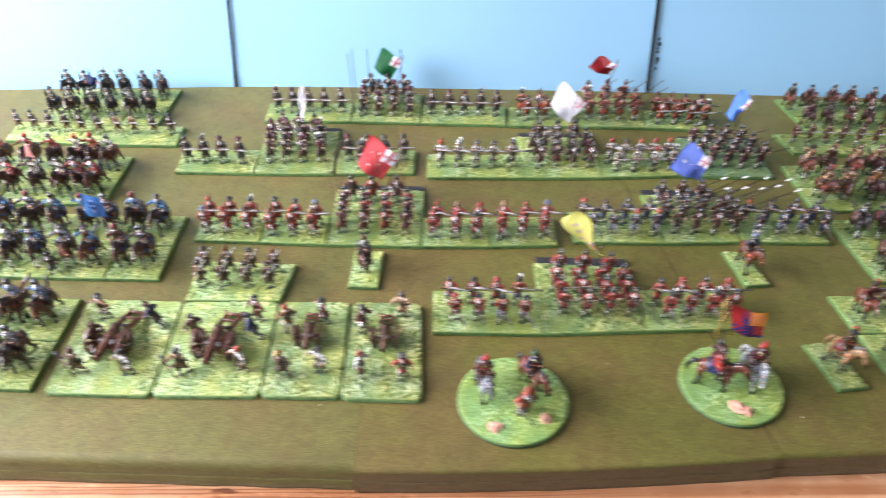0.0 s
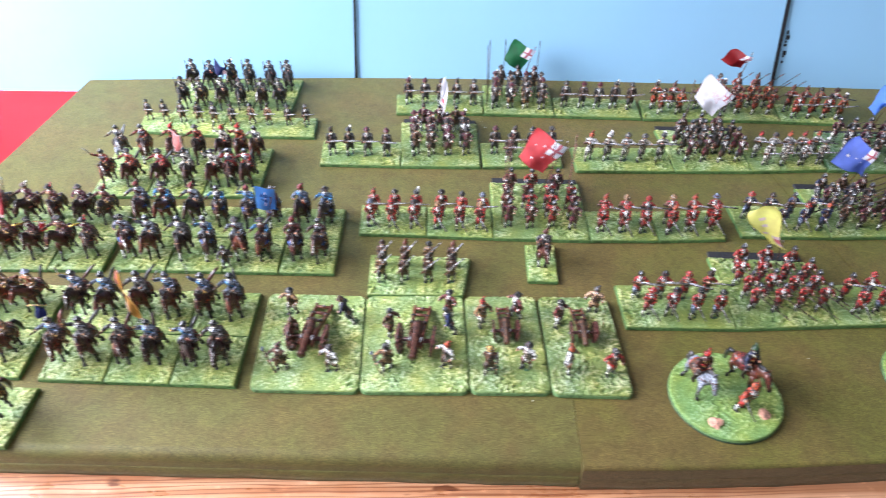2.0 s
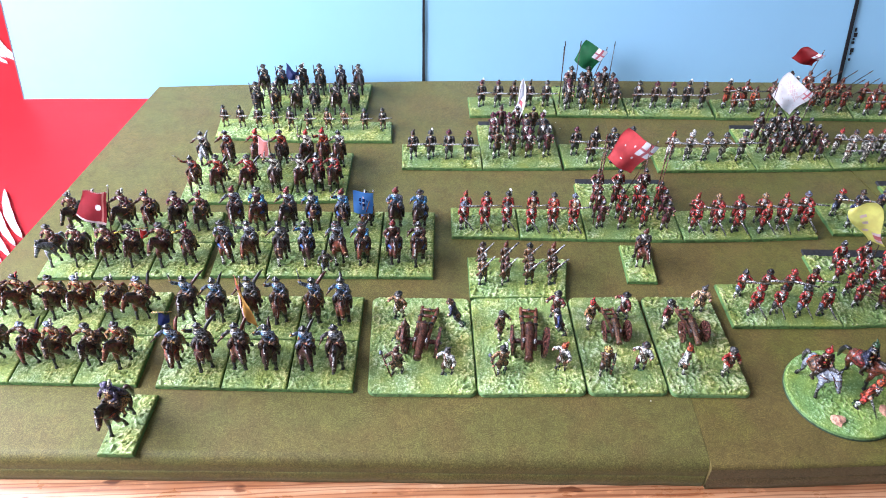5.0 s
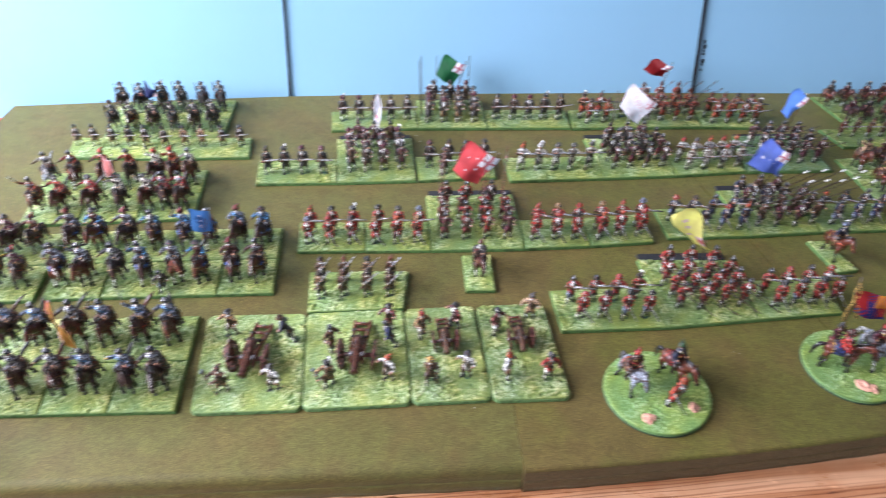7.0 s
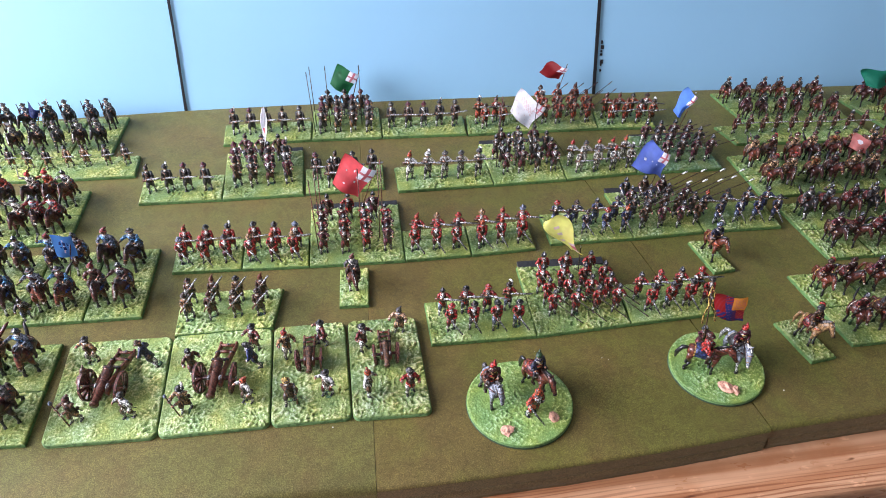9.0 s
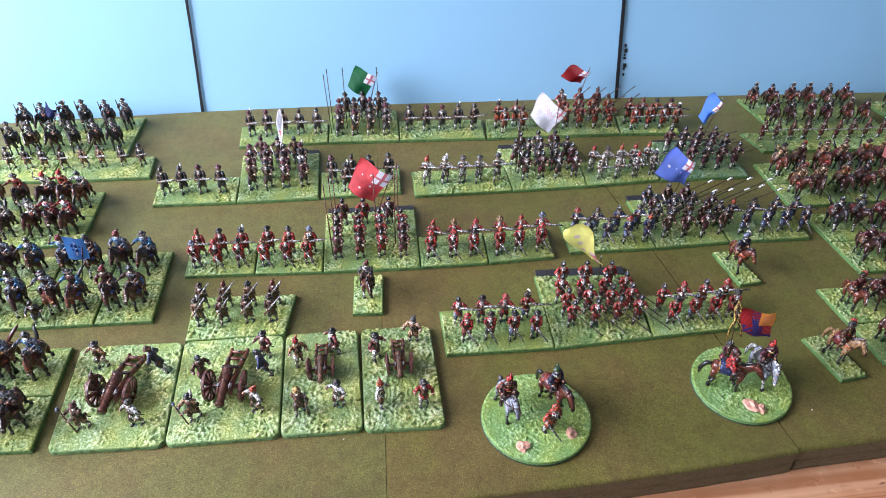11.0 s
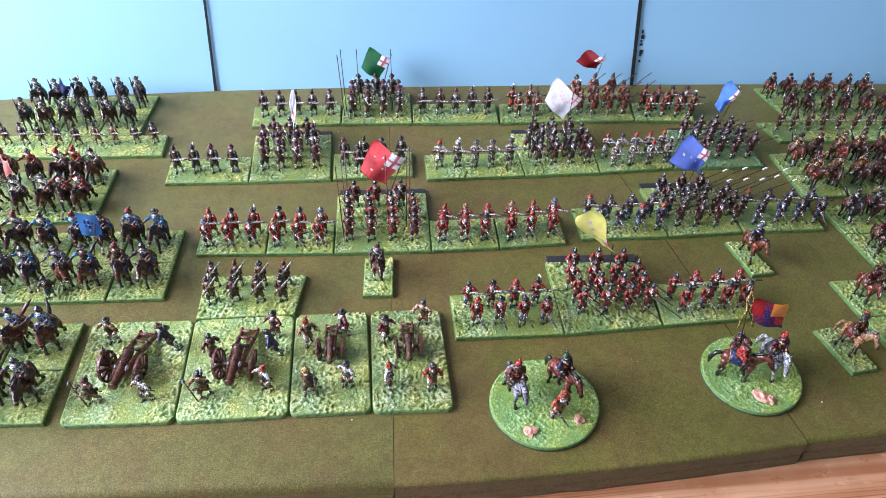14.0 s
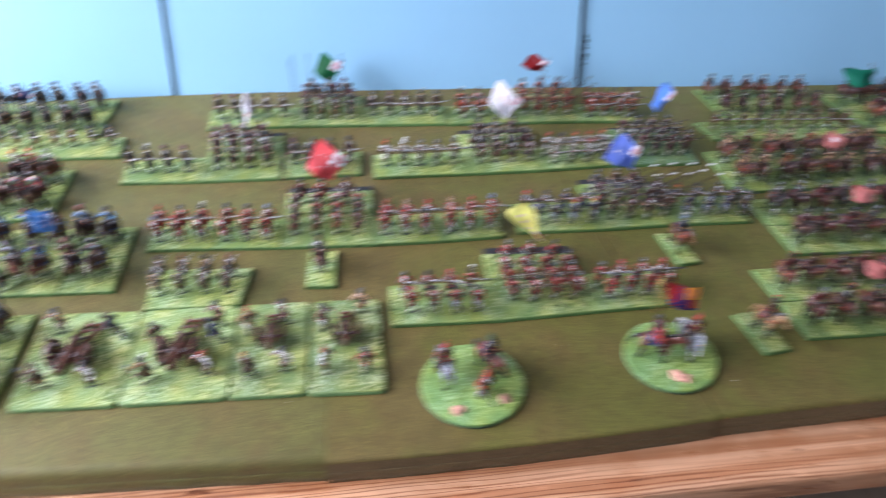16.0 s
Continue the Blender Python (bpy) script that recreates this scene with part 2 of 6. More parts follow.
def pine_material():
    """Varnished pine: broad darker bands, close dark growth lines that come and go, a few knots."""
    mat, tree, shader = nodes_of("varnished_pine", 0.30, 0.0, 0.75)
    where = tree.nodes.new("ShaderNodeTexCoord")
    info = tree.nodes.new("ShaderNodeObjectInfo")
    mapping = tree.nodes.new("ShaderNodeMapping")
    mapping.inputs["Scale"].default_value = (0.12, 2.4, 1.0)
    shift = tree.nodes.new("ShaderNodeVectorMath")
    tree.links.new(where.outputs["Object"], shift.inputs[0])
    tree.links.new(info.outputs["Random"], shift.inputs[1])
    tree.links.new(shift.outputs[0], mapping.inputs["Vector"])

    def bands(scale, distortion):
        wave = tree.nodes.new("ShaderNodeTexWave")
        wave.wave_type, wave.bands_direction = "BANDS", "Y"
        for key, value in (("Scale", scale), ("Distortion", distortion), ("Detail", 3.0), ("Detail Scale", 1.1), ("Detail Roughness", 0.6)):
            wave.inputs[key].default_value = value
        tree.links.new(mapping.outputs["Vector"], wave.inputs["Vector"])
        return wave.outputs["Fac"]

    broad = ramp(tree, bands(9.0, 9.0), [(0.10, (0.60, 0.330, 0.185)), (0.6, (0.53, 0.265, 0.135)), (0.92, (0.44, 0.195, 0.090))])
    lines = ramp(tree, bands(40.0, 9.0), [(0.45, (1.04, 1.04, 1.04)), (0.78, (0.90, 0.85, 0.80)), (0.94, (0.58, 0.44, 0.36))])
    where_lines = ramp(tree, noise_of(tree, 7.0, 3.0, 0.6, (0.25, 1.6, 1.0)), [(0.40, (0.0, 0.0, 0.0)), (0.58, (1.0, 1.0, 1.0))])
    split = tree.nodes.new("ShaderNodeSeparateColor")
    tree.links.new(where_lines, split.inputs[0])
    grain = mixed(tree, split.outputs[0], broad, mixed(tree, 1.0, broad, lines, "MULTIPLY"))
    fibre = ramp(tree, noise_of(tree, 220.0, 4.0, 0.6, (0.05, 1.0, 1.0)), [(0.3, (0.86, 0.82, 0.78)), (0.7, (1.08, 1.06, 1.05))])
    stains = ramp(tree, noise_of(tree, 22.0, 4.0, 0.6), [(0.34, (0.90, 0.80, 0.72)), (0.5, (1.0, 1.0, 1.0)), (0.7, (1.06, 1.06, 1.08))])
    body = mixed(tree, 1.0, mixed(tree, 1.0, grain, fibre, "MULTIPLY"), stains, "MULTIPLY")
    scuffs = ramp(tree, noise_of(tree, 110.0, 3.0, 0.6, (0.6, 1.0, 1.0)), [(0.62, (1.0, 1.0, 1.0)), (0.70, (1.35, 1.42, 1.50))])
    nicks = ramp(tree, noise_of(tree, 75.0, 2.0, 0.5, (0.45, 1.3, 1.0)), [(0.26, (0.34, 0.24, 0.18)), (0.31, (1.0, 1.0, 1.0))])
    tree.links.new(mixed(tree, 1.0, mixed(tree, 1.0, body, scuffs, "MULTIPLY"), nicks, "MULTIPLY"), shader.inputs["Base Color"])
    gloss = ramp(tree, noise_of(tree, 60.0, 4.0, 0.6, (0.5, 1.2, 1.0)), [(0.35, (0.26, 0.26, 0.26)), (0.65, (0.48, 0.48, 0.48))])
    tree.links.new(gloss, shader.inputs["Roughness"])
    bumped(tree, shader, noise_of(tree, 260.0, 3.0, 0.6, (0.05, 1.0, 1.0)), 0.15, 0.0005)
    return mat


PINE = pine_material()


def plain(name, colour, rough=0.6, spread=0.06, scale=6.0, fine=300.0, relief=0.05):
    mat, tree, shader = nodes_of(name, rough, 0.0, 0.35)
    tone = ramp(tree, noise_of(tree, scale, 4.0), [(0.3, shade(colour, 1 - spread)), (0.7, shade(colour, 1 + spread))])
    tree.links.new(tone, shader.inputs["Base Color"])
    bumped(tree, shader, noise_of(tree, fine, 3.0), relief, 0.0005)
    return mat


SKY_BOARD = plain("sky_blue_paint", (0.260, 0.488, 0.672), 0.55, 0.05, 3.0)
BOARD_EDGE = plain("cut_white_board", (0.72, 0.72, 0.70), 0.7)
RAW_EDGE = plain("raw_grey_edge", (0.16, 0.16, 0.17), 0.8, 0.2, 40.0)
TAPE = plain("black_paint", (0.010, 0.010, 0.012), 0.85, 0.2, 60.0)
WALL = plain("wall_paint", (0.34, 0.335, 0.33), 0.85, 0.03)
CEILING = plain("ceiling_paint", (0.50, 0.50, 0.50), 0.9, 0.03)
FLOOR = plain("floor_carpet", (0.30, 0.24, 0.18), 0.95, 0.12, 40.0, 500.0, 0.4)


def red_cloth_material():
    """Bright red oilcloth with a loose white brush pattern."""
    mat, tree, shader = nodes_of("red_oilcloth", 0.42, 0.0, 0.4)
    shape = noise_of(tree, 5.2, 1.5, 0.4, (1.0, 0.45, 1.0))
    tone = ramp(tree, shape, [(0.3, (0.66, 0.028, 0.04)), (0.7, (0.78, 0.04, 0.055))])
    tree.links.new(tone, shader.inputs["Base Color"])
    bumped(tree, shader, noise_of(tree, 25.0, 2.0), 0.1, 0.002)
    return mat


RED_CLOTH = red_cloth_material()


# ---- building helpers ----
def part(name, bm, material, parent=None, label=""):
    mesh = bpy.data.meshes.new(name)
    bm.to_mesh(mesh)
    bm.free()
    for m in material if isinstance(material, (list, tuple)) else [material]:
        mesh.materials.append(m)
    ob = new(name, mesh)
    ob.parent = parent
    return tagged(ob, label)


def placed(name, mesh, parent, m, label=""):
    ob = new(name, mesh)
    ob.parent = parent
    ob.matrix_basis = m
    return tagged(ob, label)


def box(bm, lo, hi, bevel=0.0, segments=2):
    made = bmesh.ops.create_cube(bm, size=1.0)["verts"]
    for v in made:
        v.co = Vector([lo[i] + (v.co[i] + 0.5) * (hi[i] - lo[i]) for i in range(3)])
    if bevel:
        edges = {e for v in made for e in v.link_edges}
        bmesh.ops.bevel(bm, geom=list(edges), offset=bevel, segments=segments, affect="EDGES", profile=0.5)
    return bm


class Sculpt:
    """Gathers rounded shapes, in millimetres, into one mesh with several paints."""

    def __init__(self, seed=0, rough=0.12):
        self.v, self.f, self.m, self.seed, self.rough = [], [], [], seed, rough

    def resize(self, first, about, factors):
        c = Vector(about)
        for k in range(first, len(self.v)):
            d = self.v[k] - c
            self.v[k] = c + Vector((d.x * factors[0], d.y * factors[1], d.z * factors[2]))

    def tube(self, points, radii, colour, seg=7, side=(1, 0, 0), closed=False):
        pts = [Vector(p) for p in points]
        base, n = len(self.v), len(pts)
        for i, p in enumerate(pts):
            if closed:
                t = pts[(i + 1) % n] - pts[i - 1]
            else:
                t = pts[min(i + 1, n - 1)] - pts[max(i - 1, 0)]
            t.normalize()
            ref = Vector(side)
            if abs(t.dot(ref)) > 0.93:
                ref = Vector((0, 1, 0)) if abs(t.y) < 0.9 else Vector((0, 0, 1))
            a = (ref - t * t.dot(ref)).normalized()
            b = t.cross(a)
            r = radii[i] if i < len(radii) else radii[-1]
            ra, rb = r if isinstance(r, tuple) else (r, r)
            for k in range(seg):
                w = 2 * math.pi * k / seg
                self.v.append(p + a * (ra * math.cos(w)) + b * (rb * math.sin(w)))
        for i in range(n if closed else n - 1):
            for k in range(seg):
                j, q = (i + 1) % n, (k + 1) % seg
                self.f.append((base + i * seg + k, base + i * seg + q, base + j * seg + q, base + j * seg + k))
                self.m.append(colour)
        if not closed:
            self.f.append(tuple(base + k for k in reversed(range(seg))))
            self.f.append(tuple(base + (n - 1) * seg + k for k in range(seg)))
            self.m += [colour, colour]

    def ball(self, centre, radius, colour, nu=8, nv=5):
        rx, ry, rz = radius if isinstance(radius, tuple) else (radius,) * 3
        c, base = Vector(centre), len(self.v)
        for i in range(1, nv):
            w = math.pi * i / nv
            for k in range(nu):
                u = 2 * math.pi * k / nu
                self.v.append(c + Vector((rx * math.sin(w) * math.cos(u), ry * math.sin(w) * math.sin(u), rz * math.cos(w))))
        top, low = len(self.v), len(self.v) + 1
        self.v += [c + Vector((0, 0, rz)), c - Vector((0, 0, rz))]
        for i in range(nv - 2):
            for k in range(nu):
                q = (k + 1) % nu
                self.f.append((base + i * nu + k, base + (i + 1) * nu + k, base + (i + 1) * nu + q, base + i * nu + q))
                self.m.append(colour)
        last = base + (nv - 2) * nu
        for k in range(nu):
            q = (k + 1) % nu
            self.f += [(top, base + k, base + q), (low, last + q, last + k)]
            self.m += [colour, colour]

    def mesh(self, name, scale=0.001):
        data = bpy.data.meshes.new(name)
        off = Vector((self.seed * 7.3, self.seed * 3.1, 0))
        verts = [(p + (noise.noise_vector(p * 0.8 + off) + noise.noise_vector(p * 0.33 + off)) * self.rough) * scale for p in self.v]
        data.from_pydata(verts, [], self.f)
        keys = sorted(set(self.m))
        for key in keys:
            data.materials.append(PAINT[key])
        data.polygons.foreach_set("material_index", [keys.index(k) for k in self.m])
        data.polygons.foreach_set("use_smooth", [True] * len(self.f))
        data.update()
        return data


# ---- painted metal figures: plain shapes with no features ----
def headgear(s, at, kind, colour, seed):
    x, y, z = at
    if kind == "hat":
        # brim turned up on one side, a crown, a band and now and then a curling plume
        up = 0.9 if seed % 2 else -0.7
        s.tube([(x, y, z + 1.0), (x, y, z + 1.5), (x - up * 0.2, y, z + 1.9)], [(4.0, 3.9), (4.2, 4.0), (3.2, 3.0)], colour, 12)
        s.ball((x + up * 3.0, y + 0.4, z + 2.2), (0.9, 2.2, 1.2), colour, 6, 4)
        s.tube([(x, y, z + 1.5), (x, y, z + 3.4), (x, y, z + 4.8)], [(2.6, 2.6), (2.3, 2.3), (1.3, 1.3)], colour, 9)
        s.tube([(x, y, z + 1.9), (x, y, z + 2.5)], [2.75, 2.65], "offwhite" if seed % 3 == 0 else "darkred" if seed % 3 == 1 else colour, 9)
        if seed == 2:
            feather = ("offwhite", "white", "red", "black")[(seed // 2 + len(s.v)) % 4]
            s.tube([(x + 2.4, y - 1.4, z + 2.2), (x + 2.9, y + 0.6, z + 4.6), (x + 2.0, y + 3.2, z + 5.0), (x + 0.8, y + 5.0, z + 3.2)], [0.8, 1.25, 1.2, 0.4], feather, 6)
    elif kind == "helmet":
        s.ball((x, y, z + 1.3), (2.75, 3.0, 2.7), "steel", 9, 6)
        s.tube([(x, y - 0.5, z + 0.4), (x, y, z + 0.9), (x, y + 0.2, z + 1.4)], [(3.3, 4.3), (3.5, 4.0), (2.6, 2.9)], "steel", 10)
        s.tube([(x, y - 2.8, z + 2.4), (x, y, z + 4.5), (x, y + 2.6, z + 2.6)], [(0.35, 0.5), (0.4, 0.8), (0.35, 0.5)], "gunmetal", 5)
        # bright blob as a fixed glint on the helmet's upper front
        s.ball((x - 0.9, y - 1.9, z + 2.5), (0.7, 0.6, 0.8), "brightsteel", 5, 4)
    elif kind == "cap":
        s.ball((x, y, z + 1.8), (2.8, 2.8, 2.7), colour, 8, 5)
        s.tube([(x, y, z + 0.5), (x, y, z + 1.7)], [3.05, 2.95], colour, 9)
        s.tube([(x + 0.6, y + 0.4, z + 3.6), (x + 1.8, y + 1.6, z + 5.0), (x + 2.8, y + 2.6, z + 4.2)], [1.3, 0.8, 0.5], colour, 5)


LONG = {"level": ((-7.5, -2.2, 20.4), (21.0, -8.5, 22.0)), "ready": ((-6.5, -1.0, 15.0), (13.5, -9.0, 21.0)), "reload": ((-4.5, -3.4, 20.5), (8.5, -10.5, 4.5)),
        "port": ((-6.5, -4.0, 12.5), (10.5, -4.6, 33.0)), "rest": ((5.6, -2.0, 0.6), (5.0, -2.4, 26.0)), "crew": ((-10.5, -4.5, 25.0), (-3.0, -6.0, 1.0))}
FIGURES = {}


def soldier(coat, breeches, head, headcolour, stance, seed):
    """One cast foot figure, 33 mm to the crown of the hat."""
    key = (coat, breeches, head, headcolour, stance, seed)
    if key in FIGURES:
        return FIGURES[key]
    rnd = random.Random(repr(key))
    s = Sculpt(seed + len(FIGURES), 0.42)
    stride = rnd.uniform(0.6, 2.6)
    s.tube([(0, 0, -0.2), (0, 0, 0.7)], [(4.6, 4.2), (3.8, 3.4)], "green", 9)
    for sx, dy in ((-1, -stride), (1, stride)):
        hip, knee, foot = (sx * 1.7, 0.2, 13.2), (sx * 2.5, dy * 0.7 - 1.0, 7.8), (sx * 2.9, dy + 0.3, 1.4)
        s.tube([hip, ((hip[0] + knee[0]) / 2, knee[1] * 0.6, 10.6), knee], [2.1, 2.45, 1.75], breeches, 8)
        s.tube([(knee[0], knee[1], 8.3), (knee[0] + sx * 0.1, knee[1], 7.4)], [1.75, 1.6], "black", 6)
        s.tube([knee, (foot[0], foot[1] + 0.3, 4.8), foot], [1.2, 1.35, 0.85], ("offwhite", "white", "white", "offwhite")[seed % 4], 6)
        s.tube([(foot[0], foot[1] + 1.0, 1.1), (foot[0] + sx * 0.3, foot[1] - 2.6, 0.9)], [1.15, 0.9], "black", 6)
    lean = rnd.uniform(-0.5, 0.3)
    trunk = len(s.v)
    s.tube([(0, 0.3, 10.6), (0, 0.1, 13.6), (0, lean * 0.3, 16.8), (0, lean * 0.7, 20.6), (0, lean, 23.4), (0, lean, 24.6)],
           [(4.3, 3.6), (3.8, 3.1), (2.9, 2.5), (3.8, 2.8), (3.9, 2.4), (1.8, 1.5)], coat, 10)
    s.tube([(0, 0.3, 10.3), (0, 0.3, 11.0)], [(4.2, 3.5), (4.35, 3.65)], "black", 10)
    s.tube([(0.2, -3.3, 11.0), (0.1, -3.0, 14.0), (0, -2.5 + lean * 0.3, 16.8)], [(0.5, 0.4), (0.45, 0.4), (0.4, 0.4)], "black", 5)
    for sx in (-1, 1):
        s.tube([(sx * 3.5, -0.8, 21.8), (sx * 3.1, -1.0, 17.4)], [0.75, 0.6], "black", 5)
    s.ball((0.2, -1.9, 18.8), (2.5, 1.7, 4.3), ("steel", "black", "black", "darkbrown")[seed % 4] if coat not in ("white", "offwhite") else ("grey", "offwhite", "black", "white")[seed % 4], 8, 5)
    # small bright blob that stands in for a highlight on the chest
    s.ball((-0.8, -3.5, 20.2), (0.7, 0.5, 1.0), "brightsteel", 5, 4)
    s.tube([(0, lean * 0.3, 16.2), (0, lean * 0.35, 17.2)], [(3.25, 2.8), (3.25, 2.8)], "black", 9)
    s.tube([(0, lean - 0.2, 24.0), (0, lean - 0.2, 24.8)], [(2.4, 2.0), (1.9, 1.7)], "white" if seed % 2 else "offwhite", 8)
    s.tube([(-3.0, -1.8, 23.6), (0.2, -3.3, 20.4), (3.0, -2.6, 15.6)], [0.7, 0.75, 0.7], "white" if coat in ("red", "navy", "blue", "darkgrey", "maroon", "orangered", "black", "darkred") and seed % 4 == 1 else "brown", 5)
    for k in range(3):
        s.tube([(-1.8 + k * 1.5, -3.2, 20.6 - k * 1.5), (-1.7 + k * 1.5, -3.5, 18.6 - k * 1.5)], [0.5, 0.55], "brown", 5)
    if coat in ("red", "navy", "blue", "orangered", "orange", "darkred", "maroon", "darkgrey", "grey") and seed % 4 != 2:
        s.ball((0.2, -2.0 + lean, 22.7), (2.3, 1.4, 1.25), "white" if coat != "orange" else "cream", 7, 4)
    s.resize(trunk, (0, 0, 0), (0.90, 0.95, 1.0))
    crown = len(s.v)
    s.ball((0, lean - 0.1, 27.0), (2.15, 2.3, 2.5), "skin", 8, 6)
    s.ball((0, lean + 0.9, 26.6), (2.45, 2.0, 2.7), "darkbrown", 7, 5)
    headgear(s, (0, lean, 27.3), head, headcolour, seed)
    s.resize(crown, (0, lean, 24.2), (0.85, 0.85, 0.88))
    s.ball((3.4, 2.6, 14.6), (1.6, 1.5, 1.9), "brown", 6, 4)
    s.tube([(3.6, 0.5, 15.8), (5.0, 4.4, 9.8)], [0.45, 0.35], "black", 5)
    # arms and what they carry
    if stance in LONG:
        a, b = Vector(LONG[stance][0]), Vector(LONG[stance][1])
        b = b + Vector((rnd.uniform(-1.2, 1.2), rnd.uniform(-1, 1), rnd.uniform(-0.5, 0.5)))
        if stance == "crew":
            s.tube([a, b], [0.5, 0.5], "wood", 5)
            s.ball(a, (1.5, 1.5, 1.8), "greyblue", 6, 4)
            grips = (a.lerp(b, 0.28), a.lerp(b, 0.5))
        else:
            s.tube([a, a.lerp(b, 0.12), a.lerp(b, 0.3), a.lerp(b, 0.6)], [(0.8, 1.6), (0.7, 1.3), (0.7, 0.8), 0.6], "wood", 6)
            s.tube([a.lerp(b, 0.28) + Vector((0, -0.2, 0.55)), b], [0.85, 0.72], "gunmetal", 6)
            s.ball(a.lerp(b, 0.3) + Vector((0, -0.7, 0.2)), (0.9, 0.6, 0.8), "brightsteel", 5, 4)
            grips = (a.lerp(b, 0.22), a.lerp(b, 0.5)) if stance != "reload" else (a.lerp(b, 0.1), a.lerp(b, 0.35))
    elif stance == "pike":
        grips = (Vector((5.2, -3.0, 17.5)), Vector((5.0, -3.2, 21.5)))
    elif stance == "pikelevel":
        grips = (Vector((-4.2, -3.2, 17.5)), Vector((5.0, -4.0, 20.0)))
    elif stance == "sword":
        grips = (Vector((-7.0, -4.0, 20.0)), Vector((4.4, -2.2, 15.0)))
        s.tube([(-7.0, -4.5, 20), (1.5, -12, 3)], [0.8, 0.55], "brightsteel", 5)
    else:
        grips = (Vector((-7.2, -3.6, 18.0 + rnd.uniform(-2, 4))), Vector((6.4, -3.4, 17.0 + rnd.uniform(-2, 4))))
    for sx, grip in ((-1, grips[0]), (1, grips[1])):
        top = Vector((sx * 3.5, lean, 22.9))
        elbow = top.lerp(grip, 0.5) + Vector((sx * 1.8, 0.9, -1.6))
        s.tube([top, elbow], [1.7, 1.4], coat, 7)
        s.tube([elbow, elbow.lerp(grip, 0.72)], [1.4, 1.15], coat, 7)
        s.ball(top + Vector((0, 0, 0.1)), (1.9, 1.6, 1.2), coat, 7, 4)
        s.tube([elbow.lerp(grip, 0.66), elbow.lerp(grip, 0.88)], [1.3, 1.2], "white" if seed % 2 else "offwhite", 6)
        s.ball(grip, 1.2, "skin", 6, 4)
    FIGURES[key] = s.mesh("toy_soldier")
    return FIGURES[key]


def rider(horse, coat, head, headcolour, cloth, stance, gait, seed):
    """One cast mounted figure, 45 mm high, that faces -y."""
    key = (horse, coat, head, headcolour, cloth, stance, gait, seed)
    if key in FIGURES:
        return FIGURES[key]
    rnd = random.Random(repr(key))
    s = Sculpt(seed + len(FIGURES), 0.48)
    turn = rnd.uniform(-3.2, 3.2)
    dark = "black_horse" if horse in ("bay", "chestnut", "dark_horse", "black_horse") else "white" if horse == "grey_horse" and seed == 1 else "grey"
    s.tube([(0, 11.8, 19.2), (0, 10.4, 19.4), (0, 6.5, 19.2), (0, 1.0, 18.0), (0, -5.0, 18.2), (0, -9.0, 19.4), (0, -11.2, 20.2)],
           [(1.5, 2.0), (3.7, 4.2), (4.5, 4.9), (4.4, 4.6), (4.2, 4.7), (3.8, 4.5), (2.2, 2.6)], horse, 10)
    droop = rnd.choice((0.5, 2.0, 3.5, 5.0))
    poll = Vector((turn, -15.6, 31.6 - droop))
    nose = Vector((turn * 1.9, -21.6, 22.6 - droop * 1.2))
    s.tube([(0, -7.6, 20.6), (turn * 0.3, -11.4, 25.4 - droop * 0.3), (turn * 0.7, -13.9, 28.6 - droop * 0.7), poll], [(3.0, 4.7), (2.5, 4.1), (1.9, 3.3), (1.5, 2.3)], horse, 8)
    s.tube([poll + Vector((0, 1.2, 0.2)), poll.lerp(nose, 0.22), poll.lerp(nose, 0.7), nose], [(1.6, 2.0), (2.1, 2.7), (1.5, 1.9), (1.25, 1.3)], horse, 8)
    s.ball(nose + Vector((0, -0.3, 0.1)), (1.35, 1.2, 1.2), "offwhite" if seed == 1 else "darkbrown" if horse != "grey_horse" else "grey", 6, 4)
    for ex in (-1.1, 1.1):
        s.tube([poll + Vector((ex, 0.6, 1.0)), poll + Vector((ex * 1.3, 0.2, 3.6))], [0.75, 0.2], horse, 5)
    if seed % 2 == 0:
        s.tube([poll.lerp(nose, 0.2) + Vector((0, -1.5, 1.9)), poll.lerp(nose, 0.9) + Vector((0, -0.8, 1.0))], [(0.6, 0.5), (0.7, 0.5)], "white", 5)
    for f, r in ((0.30, 2.6), (0.74, 1.85)):
        c = poll.lerp(nose, f)
        axis = (nose - poll).normalized()
        s.tube([c - axis * 0.35, c + axis * 0.35], [(r * 0.84, r * 1.04), (r * 0.84, r * 1.04)], "tan" if seed % 3 else "redwood", 8)
    s.tube([(0, -6.8, 25.0), (turn * 0.3, -9.4, 28.6 - droop * 0.3), (turn * 0.7, -12.2, 31.6 - droop * 0.7), poll + Vector((0, 0.6, 2.2))], [(0.9, 1.6), (1.1, 1.9), (1.0, 1.6), (0.6, 0.9)], dark, 6)
    s.tube([poll + Vector((0, -0.8, 2.2)), poll.lerp(nose, 0.25) + Vector((0, -1.4, 2.4))], [0.9, 0.5], dark, 5)
    sway = rnd.uniform(-2.0, 2.0)
    if gait == "gallop" or (gait == "trot" and seed % 2):
        s.tube([(0, 11.5, 21.6), (sway * 0.8 + 0.6, 15.2, 24.2), (sway * 1.8 + 1.6, 18.0, 27.4), (sway * 2.6 + 3.0, 20.8, 29.4)], [1.0, 1.3, 1.1, 0.3], dark if seed % 2 else horse, 6)
    else:
        s.tube([(0, 12.0, 21.2), (sway * 0.4, 15.4, 20.0), (sway, 17.6, 14.0), (sway * 1.2, 17.8, 7.5)], [1.0, 1.7, 1.8, 0.6], dark if seed % 2 else horse, 6)
